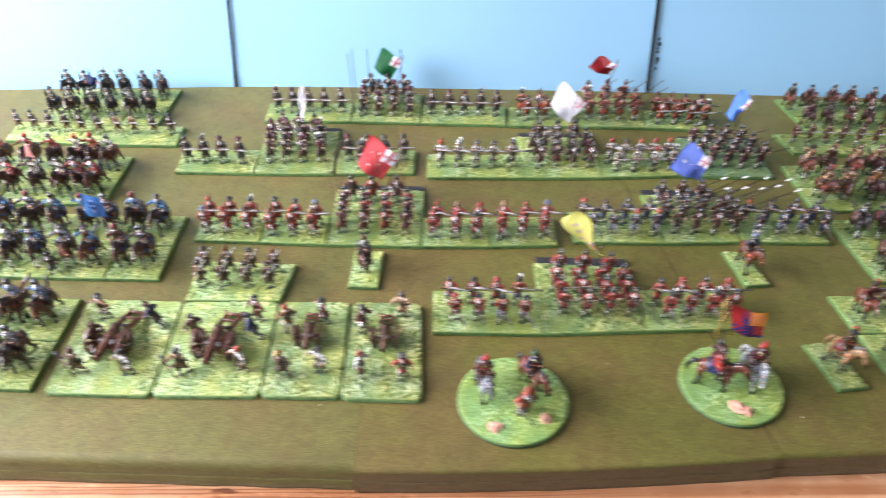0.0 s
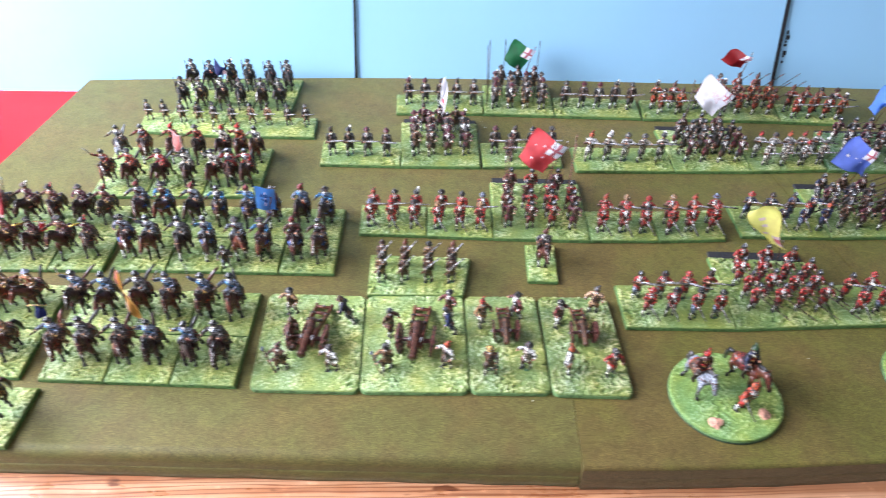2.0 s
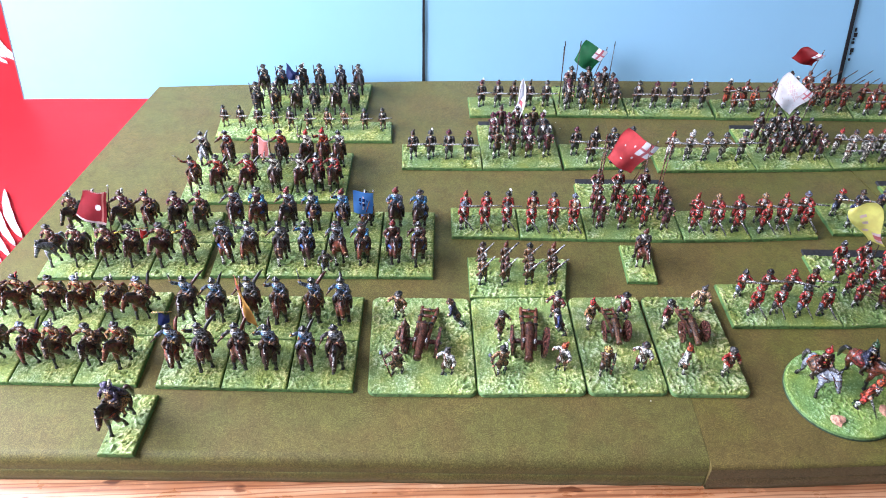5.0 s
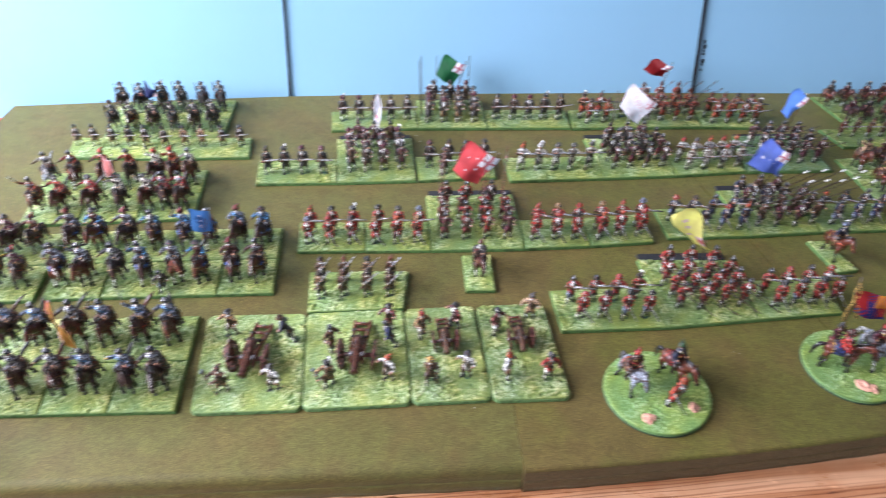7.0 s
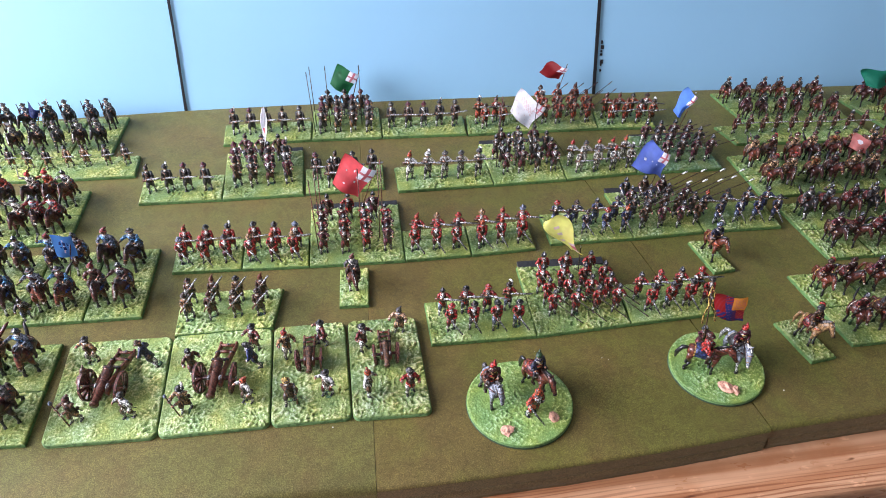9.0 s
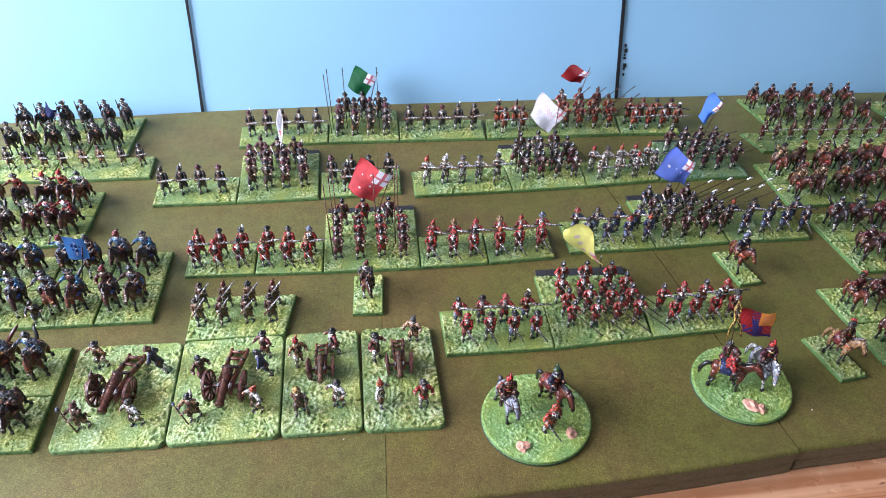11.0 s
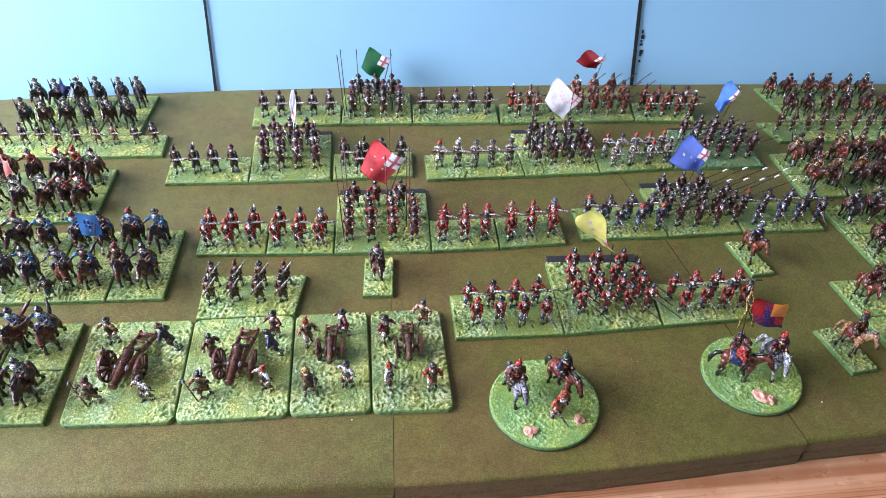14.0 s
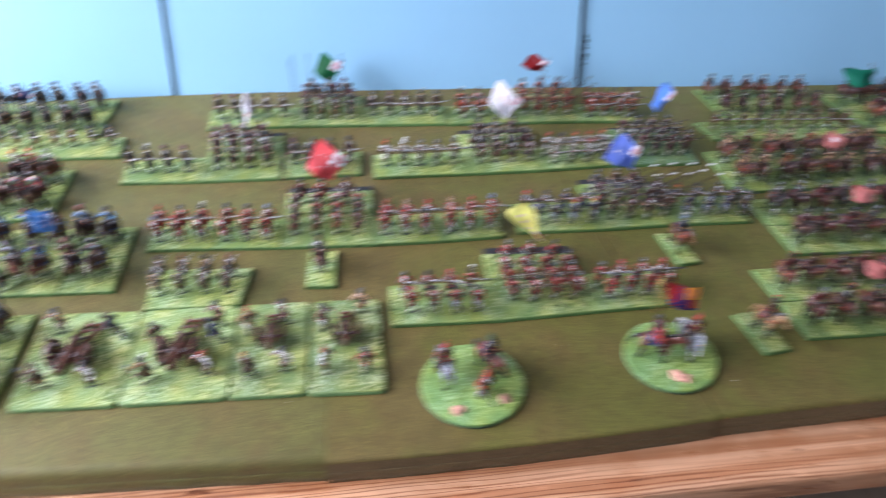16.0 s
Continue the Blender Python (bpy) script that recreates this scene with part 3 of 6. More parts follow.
    sets = {"walk": ((-3.5, 0.5), (3.0, 3.5), (2.5, 0.8), (-2.5, 3.0)), "trot": ((-5.5, 3.5), (2.0, 0.6), (-2.5, 0.8), (5.0, 4.0)), "gallop": ((-7.5, 7.0), (-5.0, 4.5), (5.5, 1.0), (7.0, 2.0)), "stand": ((-0.6, 0.4), (0.8, 0.4), (0.4, 0.4), (-0.8, 0.4))}
    for (dy, up), (sx, y0) in zip(sets[gait], ((-2.8, -8.0), (2.8, -8.0), (-3.0, 8.5), (3.0, 8.5))):
        dy = dy + rnd.uniform(-0.8, 0.8)
        back = 1.4 if y0 > 0 else -0.6
        knee = (sx, y0 + dy * 0.55 - back, 9.4 + up * 0.5)
        foot = (sx, y0 + dy + (up * 0.5 if y0 < 0 else 0.6), 1.4 + up)
        s.tube([(sx * 0.9, y0, 18.0), (sx, y0 + dy * 0.25 + back * 0.4, 13.6), knee], [(2.1, 2.9), (1.6, 2.0), 1.25], horse, 7)
        s.tube([knee, (foot[0], (knee[1] + foot[1]) / 2, (knee[2] + foot[2]) / 2), (foot[0], foot[1], foot[2] + 0.9)], [1.2, 0.85, 1.05], "white" if rnd.random() < 0.14 else dark, 6)
        s.tube([(foot[0], foot[1], foot[2] + 0.9), (foot[0], foot[1] - 0.4, foot[2] - 1.2)], [1.05, 1.4], "black", 6)
    if gait in ("gallop", "trot"):
        s.tube([(0, 1.5, -0.2), (0, 1.2, 6), (0, 1.0, 13.5)], [(1.6, 2.4), (0.8, 1.0), (1.0, 1.4)], "green", 6)
    # saddle cloth, saddle and straps
    s.tube([(0, 7.2, 19.6), (0, 3.0, 19.2), (0, -2.6, 19.0)], [(4.95, 5.3), (5.05, 5.4), (4.9, 5.3)], "saddleblue" if cloth == "skyblue" else cloth, 10)
    trim = {"skyblue": "white", "blue": "straw"}.get(cloth, ("tan", "offwhite", "straw", "orange")[seed % 4])
    for y in (7.2, -2.6):
        s.tube([(0, y - 0.35, 19.5), (0, y + 0.35, 19.5)], [(5.15, 5.5), (5.15, 5.5)], trim, 10)
    for sx in (-1, 1):
        s.tube([(sx * 3.6, 7.0, 20.6), (sx * 3.0, 9.6, 20.8), (0, 11.4, 20.6)], [0.4, 0.4, 0.4], "tan", 5)
        s.ball((sx * 3.8, -4.6, 24.2), (1.1, 1.9, 1.7), "darkbrown", 6, 4)
    s.tube([(0, 4.4, 24.6), (0, 1.2, 24.0), (0, -2.4, 25.0)], [(2.6, 1.2), (2.9, 1.0), (2.2, 1.2)], "darkbrown", 8)
    s.tube([(-3.9, -6.5, 20.5), (-2.6, -10.6, 20.6), (0, -12.0, 20.2), (2.6, -10.6, 20.6), (3.9, -6.5, 20.5)], [1.1 if cloth == "skyblue" else 0.55] * 5, "saddleblue" if cloth == "skyblue" else ("tan", "redwood", "orange", "redwood")[seed % 4], 5)
    s.tube([tuple(poll.lerp(nose, 0.74) + Vector((-1.6, 0, 0))), (turn - 1.9, -14.0, 27.2), (-1.2, -4.4, 26.8)], [0.32] * 3, "darkbrown", 4)
    s.tube([tuple(poll.lerp(nose, 0.74) + Vector((1.6, 0, 0))), (turn + 1.9, -14.0, 27.2), (1.2, -4.4, 26.8)], [0.32] * 3, "darkbrown", 4)
    # the figure
    upper = len(s.v)
    for sx in (-1, 1):
        s.tube([(sx * 2.4, 0.8, 25.6), (sx * 5.0, -3.4, 23.8), (sx * 5.6, -4.0, 21.6)], [2.2, 2.1, 1.8], coat if seed % 2 else "brown", 7)
        s.tube([(sx * 5.5, -4.2, 22.8), (sx * 5.9, -3.0, 17.6), (sx * 5.9, -2.6, 13.6)], [2.1, 1.45, 1.2], "darkbrown" if seed != 2 else "tan", 7)
        s.tube([(sx * 5.9, -1.8, 13.2), (sx * 6.2, -5.4, 12.8)], [1.25, 0.9], "darkbrown", 6)
    s.tube([(0, 1.2, 23.6), (0, 1.0, 26.6), (0, 0.6, 29.0), (0, 0.1, 32.4), (0, 0.0, 35.0), (0, 0, 36.2)], [(4.3, 4.0), (3.6, 3.2), (3.2, 2.7), (4.0, 3.0), (4.1, 2.6), (1.7, 1.5)], coat, 10)
    s.tube([(-3.3, -1.5, 35.0), (0.2, -2.9, 32.0), (3.2, -1.8, 28.4)], [0.9, 1.0, 0.9], {"greyblue": "skyblue", "darkgrey": "offwhite", "navy": "offwhite", "rose": "tan", "buff": "orangered", "grey": "white", "plate": "redwood", "maroon": "offwhite", "red": "white"}.get(coat, "darkbrown"), 5)
    if stance == "officer":
        for k in range(4):
            z = 27.6 + k * 1.9
            s.tube([(-2.4, -2.3, z), (0, -3.3, z - 0.3), (2.4, -2.3, z)], [0.42] * 3, "straw", 5)
        s.tube([(-3.0, -2.6, 30.6), (0, -3.6, 29.2), (3.2, -1.6, 27.6)], [0.9, 1.0, 0.9], "red" if coat != "red" else "darkred", 6)
        for sx in (-1, 1):
            s.tube([(sx * 5.2, -4.6, 22.6), (sx * 5.4, -4.4, 21.6)], [2.0, 1.9], "offwhite", 7)
    if stance in ("sword", "pistol") and head == "helmet":
        s.tube([(0, 0.2, 29.6), (0, -0.2, 32.6), (0, 0, 34.8)], [(3.4, 3.0), (4.15, 3.3), (3.2, 2.7)], "plate", 9)
    s.tube([(0, -0.1, 35.5), (0, -0.1, 36.3)], [(2.4, 2.1), (1.9, 1.7)], "offwhite", 8)
    crown = len(s.v)
    s.ball((0, 0, 38.5), (2.15, 2.3, 2.5), "skin", 8, 6)
    s.ball((0, 1.0, 38.0), (2.5, 2.0, 2.8), "darkbrown", 7, 5)
    headgear(s, (0, 0, 38.8), head, headcolour, seed)
    s.resize(crown, (0, 0, 36.0), (0.95, 0.95, 0.90))
    grips = [Vector((-6.4, -4.2, 28.6)), Vector((2.0, -6.0, 28.2))]
    if stance == "sword":
        grips[0] = Vector((-8.6, -3.5 + rnd.uniform(-2, 3), 38.0 + rnd.uniform(-3, 2.5)))
        tip = grips[0] + Vector((rnd.uniform(-6, 9), rnd.uniform(-8, 4), rnd.uniform(6, 13)))
        s.tube([grips[0], grips[0].lerp(tip, 0.5) + Vector((0.4, 0.5, 0.3)), tip], [(0.75, 0.45), (0.7, 0.4), (0.3, 0.2)], "brightsteel", 5)
        s.ball(grips[0].lerp(tip, 0.06), (1.3, 1.3, 0.6), "straw", 6, 4)
    elif stance == "pistol":
        grips[0] = Vector((-8.2, -6.5, 33.5))
        s.tube([grips[0] + Vector((0, 1, -1)), grips[0] + Vector((-1.6, -7.0, 1.6))], [0.8, 0.6], "wood", 5)
    elif stance == "carbine":
        grips[0] = Vector((-6.8, -2.0, 28.0))
        s.tube([(-6.6, -2.2, 25.0), (-7.2, -1.6, 41.5)], [0.8, 0.5], "darkbrown", 5)
    elif stance == "bugle":
        grips[0] = Vector((-5.0, -5.0, 37.0))
        s.tube([(-1.0, -2.6, 37.6), (-9.5, -9.0, 38.6)], [0.4, 1.1], "yellow", 6)
    elif stance == "pole":
        grips[0] = Vector((-6.0, -4.4, 29.0))
    for sx, grip in ((-1, grips[0]), (1, grips[1])):
        top = Vector((sx * 4.0, 0, 34.4))
        elbow = top.lerp(grip, 0.5) + Vector((sx * 1.9, 1.0, -1.6))
        sleeve = "skyblue" if cloth == "skyblue" and seed % 2 else coat
        s.tube([top, elbow], [1.75, 1.5], sleeve, 7)
        s.tube([elbow, elbow.lerp(grip, 0.85)], [1.5, 1.2], sleeve, 7)
        s.ball(grip, 1.1, "tan" if seed % 3 else "skin", 6, 4)
    s.tube([(3.8, 2.0, 27.0), (6.2, 7.5, 20.0)], [0.55, 0.4], "steel", 5)
    if stance == "cloak":
        s.tube([(0, 1.4, 36.0), (0, 3.6, 31.0), (0, 7.0, 26.0), (0, 9.5, 23.5)], [(2.8, 1.6), (5.8, 2.6), (7.6, 3.0), (7.0, 1.4)], coat, 9)
        s.ball((0, -2.2, 31.0), (2.6, 1.6, 4.2), "buff" if coat == "violet" else "brown", 7, 5)
    s.resize(upper, (0, 0.8, 21.0), (0.84, 0.88, 0.86))
    s.resize(0, (0, 0, 0), (1.07, 0.79, 1.0))
    FIGURES[key] = s.mesh("toy_rider")
    return FIGURES[key]


# ---- the room ----
def wall(name, lo, hi, material, label, opening=None):
    """A plain wall; opening: (axis, from, to, low, high) cuts a window through it."""
    bm = bmesh.new()
    if opening:
        a0, a1, z0, z1 = opening
        axis = 1 if hi[0] - lo[0] < hi[1] - lo[1] else 0
        cuts = []
        for b0, b1, c0, c1 in ((lo[axis], a0, lo[2], hi[2]), (a1, hi[axis], lo[2], hi[2]), (a0, a1, lo[2], z0), (a0, a1, z1, hi[2])):
            l, h = list(lo), list(hi)
            l[axis], h[axis], l[2], h[2] = b0, b1, c0, c1
            box(bm, l, h)
    else:
        box(bm, lo, hi)
    return tagged(part(name, bm, material), label, "wall" if "wall" in name else name, kind="structure")


FLOOR_Z, TOP_Z = -0.78, 1.62
wall("floor", (-1.54, -2.1, FLOOR_Z - 0.1), (2.6, 2.1, FLOOR_Z), FLOOR, "brown carpeted floor of the room")
wall("ceiling", (-1.54, -2.1, TOP_Z), (2.6, 2.1, TOP_Z + 0.1), CEILING, "plain white ceiling above the table")
wall("wall_north", (-1.54, 1.9, FLOOR_Z), (2.6, 2.1, TOP_Z), WALL, "plain pale wall behind the sky boards")
# unseen wall; its opening is added to go with the fill lamp
wall("wall_south", (-1.54, -2.1, FLOOR_Z), (2.6, -1.9, TOP_Z), WALL, "plain pale wall with a window opening", (-0.6, 1.0, 0.35, 1.25))
wall("wall_west", (-1.54, -1.9, FLOOR_Z), (-1.34, 1.9, TOP_Z), WALL, "plain pale wall with a window opening", (-0.26, 0.98, 0.34, 1.20))
wall("wall_east", (2.4, -1.9, FLOOR_Z), (2.6, 1.9, TOP_Z), WALL, "plain pale wall at the table's far end")

GROUND = -0.0034
TABLE_Z = -0.0285


def pine_table():
    table = tagged(new("pine_table"), "varnished pine table with bold orange grain under the terrain boards", "table")
    table.matrix_basis = pose(0.30, 0.3262, 0, 0, 0, 2.6)
    for k in range(8):
        y = 0.1388 * k
        bm = bmesh.new()
        box(bm, (-1.52, y, TABLE_Z - 0.03), (1.25, y + 0.138, TABLE_Z), 0.005 if k == 0 else 0.001, 3)
        part("plank", bm, PINE, table)
    for x in (-1.42, 1.15):
        for y in (0.07, 1.03):
            bm = bmesh.new()
            box(bm, (x - 0.035, y - 0.035, FLOOR_Z), (x + 0.035, y + 0.035, TABLE_Z - 0.0315), 0.004)
            part("leg", bm, PINE, table)
    for y in (0.07, 1.03):
        bm = bmesh.new()
        box(bm, (-1.38, y - 0.012, TABLE_Z - 0.12), (1.11, y + 0.012, TABLE_Z - 0.0325), 0.002)
        part("rail", bm, PINE, table)
    return table


pine_table()


def terrain_board(corners, label, cloth, side, bevel, bow=0.0):
    """A foam board wrapped in flocked cloth, with soft front edges and a rolled hem along its front foot; bow: how far the front edge swells forward."""
    thing = tagged(new("terrain_board"), label, "terrain board", "terrain boards on the table")
    (x0, y0), (x1, y1) = corners[:2]

    def front_at(f):
        return x0 + (x1 - x0) * f, y0 + (y1 - y0) * f - bow * 4 * f * (1 - f)

    # a column of points up the front and over its rounded edge, at steps along the front; the back is plain
    verts, faces, slots, smooth = [], [], [], []
    steps, arc = 24, 6
    tall = arc + 2
    for k in range(steps + 1):
        x, y = front_at(k / steps)
        verts.append((x, y, TABLE_Z + 0.0002))
        for i in range(arc + 1):
            w = math.pi / 2 * i / arc
            verts.append((x, y + bevel * (1 - math.cos(w)), GROUND - bevel * (1 - math.sin(w))))
    for k in range(steps):
        for i in range(tall - 1):
            a = k * tall + i
            faces.append((a, a + tall, a + tall + 1, a + 1))
            slots.append(1 if i < 2 else 0), smooth.append(i > 0)
    back = len(verts)
    for x, y in corners[2:]:
        verts += [(x, y, GROUND), (x, y, TABLE_Z + 0.0002)]
    count = len(corners) - 2
    upper = [back + 2 * k for k in range(count)]
    under = [back + 2 * k + 1 for k in range(count)]
    faces += [tuple(k * tall + tall - 1 for k in range(steps + 1)) + tuple(upper), tuple(reversed([k * tall for k in range(steps + 1)] + under))]
    faces += [(upper[k], under[k], under[k + 1], upper[k + 1]) for k in range(count - 1)]
    for column, end in ((steps, 0), (0, count - 1)):
        # the cut ends, on points of their own, so that the rounded front stays evenly shaded
        first = len(verts)
        verts += [verts[column * tall + i] for i in range(tall)] + [verts[upper[end]], verts[under[end]]]
        cap = tuple(range(first, first + tall + 2))
        faces.append(tuple(reversed(cap)) if column else cap)
    slots += [0] * (3 + count)
    smooth += [False] * (3 + count)
    bm = bmesh.new()
    points = [bm.verts.new(v) for v in verts]
    for f, slot, soft in zip(faces, slots, smooth):
        face = bm.faces.new([points[k] for k in f])
        face.material_index, face.smooth = slot, soft
    bm.normal_update()
    part("cloth_cover", bm, [cloth, side], thing)
    bm = bmesh.new()
    rows = []
    for k in range(61):
        x, y = front_at(0.0015 + 0.997 * k / 60)
        w = 0.0008 * noise.noise((x * 40, 3.1, 0))
        profile = ((-0.003, 0.0120), (0.0003, 0.0114), (0.0010, 0.0100), (0.0014, 0.0060), (0.0014, 0.0002), (-0.003, 0.0002))
        rows.append([bm.verts.new((x, y - d + (w if d > 0 else 0), TABLE_Z + z + (w if 0.001 < z < 0.0118 else 0))) for d, z in profile])
    for a, b in zip(rows, rows[1:]):
        for k in range(5):
            bm.faces.new((a[k], a[k + 1], b[k + 1], b[k])).smooth = True
    part("cloth_hem", bm, side, thing, "rolled and glued cloth hem")
    return thing


terrain_board([(-0.615, 0.3500), (-0.0054, 0.3505), (-0.00895, 0.8800), (-0.10, 0.8788), (-0.22, 0.8752), (-0.43, 0.8632), (-0.5415, 0.8552)], "wide foam terrain board wrapped in olive-green flocked cloth", GREEN_CLOTH, GREEN_CLOTH, 0.0085)
terrain_board([(-0.0050, 0.3485), (0.2965, 0.3690), (0.2000, 0.8805), (-0.0087, 0.8800)], "narrow foam terrain board wrapped in olive-brown flocked cloth", BROWN_CLOTH, SIDE_CLOTH, 0.0030, 0.0035)
terrain_board([(0.2975, 0.3700), (0.99, 0.4190), (0.99, 0.8685), (0.2010, 0.8805)], "foam terrain board wrapped in deep olive flocked cloth", DEEP_CLOTH, SIDE_CLOTH, 0.0040)


def red_cloth():
    bm = bmesh.new()
    nx, ny = 24, 54
    grid = [[bm.verts.new((-1.24 + 0.73 * i / nx, 0.45 + 0.81 * j / ny, TABLE_Z + 0.003 + 0.0012 * noise.noise((i * 0.4, j * 0.3, 2)))) for i in range(nx + 1)] for j in range(ny + 1)]
    for j in range(ny):
        for i in range(nx):
            bm.faces.new((grid[j][i], grid[j][i + 1], grid[j + 1][i + 1], grid[j + 1][i])).smooth = True
    made = bmesh.ops.solidify(bm, geom=list(bm.faces), thickness=0.0015)
    return tagged(part("tablecloth", bm, RED_CLOTH), "bright red oilcloth with white brushed pattern on the table", "tablecloth")


cloth = red_cloth()
WHITE_PRINT = plain("white_print", (0.80, 0.55, 0.57), 0.42)
rnd = random.Random(8)
for at, to, wide, count in (((-0.672, 0.668), (-0.590, 0.572), 0.036, 4), ((-0.652, 0.604), (-0.606, 0.560), 0.022, 3), ((-0.84, 1.02), (-0.772, 0.958), 0.022, 4), ((-0.70, 0.60), (-0.632, 0.545), 0.022, 4), ((-0.92, 0.88), (-0.83, 0.80), 0.026, 5)):
    for n in range(count):
        a, b = Vector((*at, 0)), Vector((*to, 0))
        across = (b - a).cross(Vector((0, 0, 1))).normalized()
        off = wide * (n / (count - 1) - 0.5)
        a, b = a.lerp(b, rnd.uniform(0.0, 0.25)) + across * off, b.lerp(a, rnd.uniform(0.0, 0.25)) + across * off * 0.7
        bm = bmesh.new()
        rows = []
        for k in range(13):
            f = k / 12
            w = wide / count * 0.38 * math.sin(math.pi * f) ** 0.6 * (1 + 0.35 * noise.noise((f * 9, n * 3.0, off * 90))) + 0.0003
            c = a.lerp(b, f) + across * 0.006 * math.sin(f * 2.6)
            rows.append([bm.verts.new((*(c + across * side)[:2], TABLE_Z + z)) for side, z in ((-w, 0.0064), (w, 0.0064), (w, 0.0030), (-w, 0.0030))])
        for p, q in zip(rows, rows[1:]):
            for k in range(4):
                bm.faces.new((p[k], p[(k + 1) % 4], q[(k + 1) % 4], q[k]))
        bm.faces.new(rows[0]), bm.faces.new(list(reversed(rows[-1])))
        bmesh.ops.recalc_face_normals(bm, faces=bm.faces)
        part("white_print", bm, WHITE_PRINT, cloth, "white printed brush stroke")

bm = bmesh.new()
for x, y, r in ((0.186, 0.450, 0.0003), (0.191, 0.448, 0.0002), (0.323, 0.404, 0.0006), (-0.066, 0.783, 0.0005), (-0.062, 0.771, 0.0006), (0.131, 0.462, 0.0002), (-0.036, 0.4035, 0.0005)):
    made = bmesh.ops.create_icosphere(bm, subdivisions=1, radius=r)["verts"]
    bmesh.ops.translate(bm, verts=made, vec=(x, y, GROUND + r * 0.5))
tagged(part("crumbs", bm, BOARD_EDGE), "a few pale crumbs lying on the olive cloth", "crumbs", kind="stuff")

# ---- sky boards that lean back behind the table ----
for x0, x1, seed in ((-0.7180, -0.2192, 0), (-0.2188, 0.2946, 1), (0.2959, 0.812, 2), (0.8130, 1.32, 3)):
    board = tagged(new("sky_board"), "leaning light-blue painted backdrop board with cut edges", "backdrop board", "sky boards behind the table")
    bm = bmesh.new()
    box(bm, (x0, 0, 0), (x1, 0.006, 0.50), 0.0008)
    ob = part("panel", bm, SKY_BOARD, board)
    board.matrix_basis = pose(0, 0.8715, TABLE_Z + 0.0005) @ (pose(-0.2215, 0, 0, 0, 0, 1.3) @ pose(0.2215, 0, 0) if seed == 0 else Matrix()) @ pose(0, 0, 0, -19, 0, 0)
    if seed == 0:
        bm = bmesh.new()
        box(bm, (x0 - 0.0010, -0.0003, 0.0), (x0 - 0.0001, 0.0063, 0.50))
        part("cut_edge", bm, RAW_EDGE, board, "bare grey cut edge")
for x, seed in ((-0.219, 1), (0.29525, 2), (0.8125, 3)):
    bm = bmesh.new()
    left, right = [], []
    for k in range(41):
        z = 0.010 + 0.484 * k / 40
        w = (0.0015 if seed == 1 else 0.0021) + 0.0006 * noise.noise((z * 22, seed * 5.0, 0))
        c = x + 0.0005 * noise.noise((z * 14, seed * 9.0, 4))
        left.append((c - w, z)), right.append((c + w, z))
    for (a, za), (b, zb), (c, zc), (d, zd) in zip(left, left[1:], right[1:], right):
        f = [bm.verts.new((p, y, z)) for p, y, z in ((a, -0.0015, za), (d, -0.0015, zd), (c, -0.0015, zc), (b, -0.0015, zb))]
        bm.faces.new(f)
    bmesh.ops.remove_doubles(bm, verts=bm.verts, dist=1e-6)
    bmesh.ops.solidify(bm, geom=list(bm.faces), thickness=-0.0012)
    if seed == 2:
        rnd = random.Random(4)
        for z in (0.055, 0.062, 0.066, 0.075, 0.079, 0.084, 0.090):
            h, w = rnd.uniform(0.0012, 0.0026), rnd.uniform(0.0010, 0.0022)
            cx = x + 0.0075 + rnd.uniform(-0.001, 0.001)
            box(bm, (cx - w, -0.0012, z - h), (cx + w, -0.0002, z + h), 0.0003, 1)
    ob = tagged(part("black_strip", bm, TAPE), "uneven black painted strip over the joint of two boards", "joint strip", "strips on the sky boards")
    ob.matrix_basis = pose(0, 0.8715, TABLE_Z + 0.0005, -19, 0, 0)


# ---- bases with painted figures ----
THICK = 0.0034
BASE_COUNT = [0]


def ground_relief(x, y, seed):
    """Short crooked ridges of filler, stippled up with a stiff brush, with smoother ground between."""
    q = Vector((x * 250, y * 250, seed))
    bend = noise.noise_vector(q * 0.35) * 1.6
    ridge = 1 - 2.2 * abs(noise.noise(Vector((q.x * 1.2 + bend.x, q.y * 1.4 + bend.y, seed))))
    cross = noise.noise(Vector((q.x * 2.3 + bend.y, q.y * 2.5 - bend.x, seed + 9)))
    calm = min(1.0, max(0.15, 0.75 + 1.2 * noise.noise(q * 0.16)))
    return (0.0011 * (ridge - 0.4) + 0.0008 * cross) * calm + 0.0004 * noise.noise(q * 0.25)


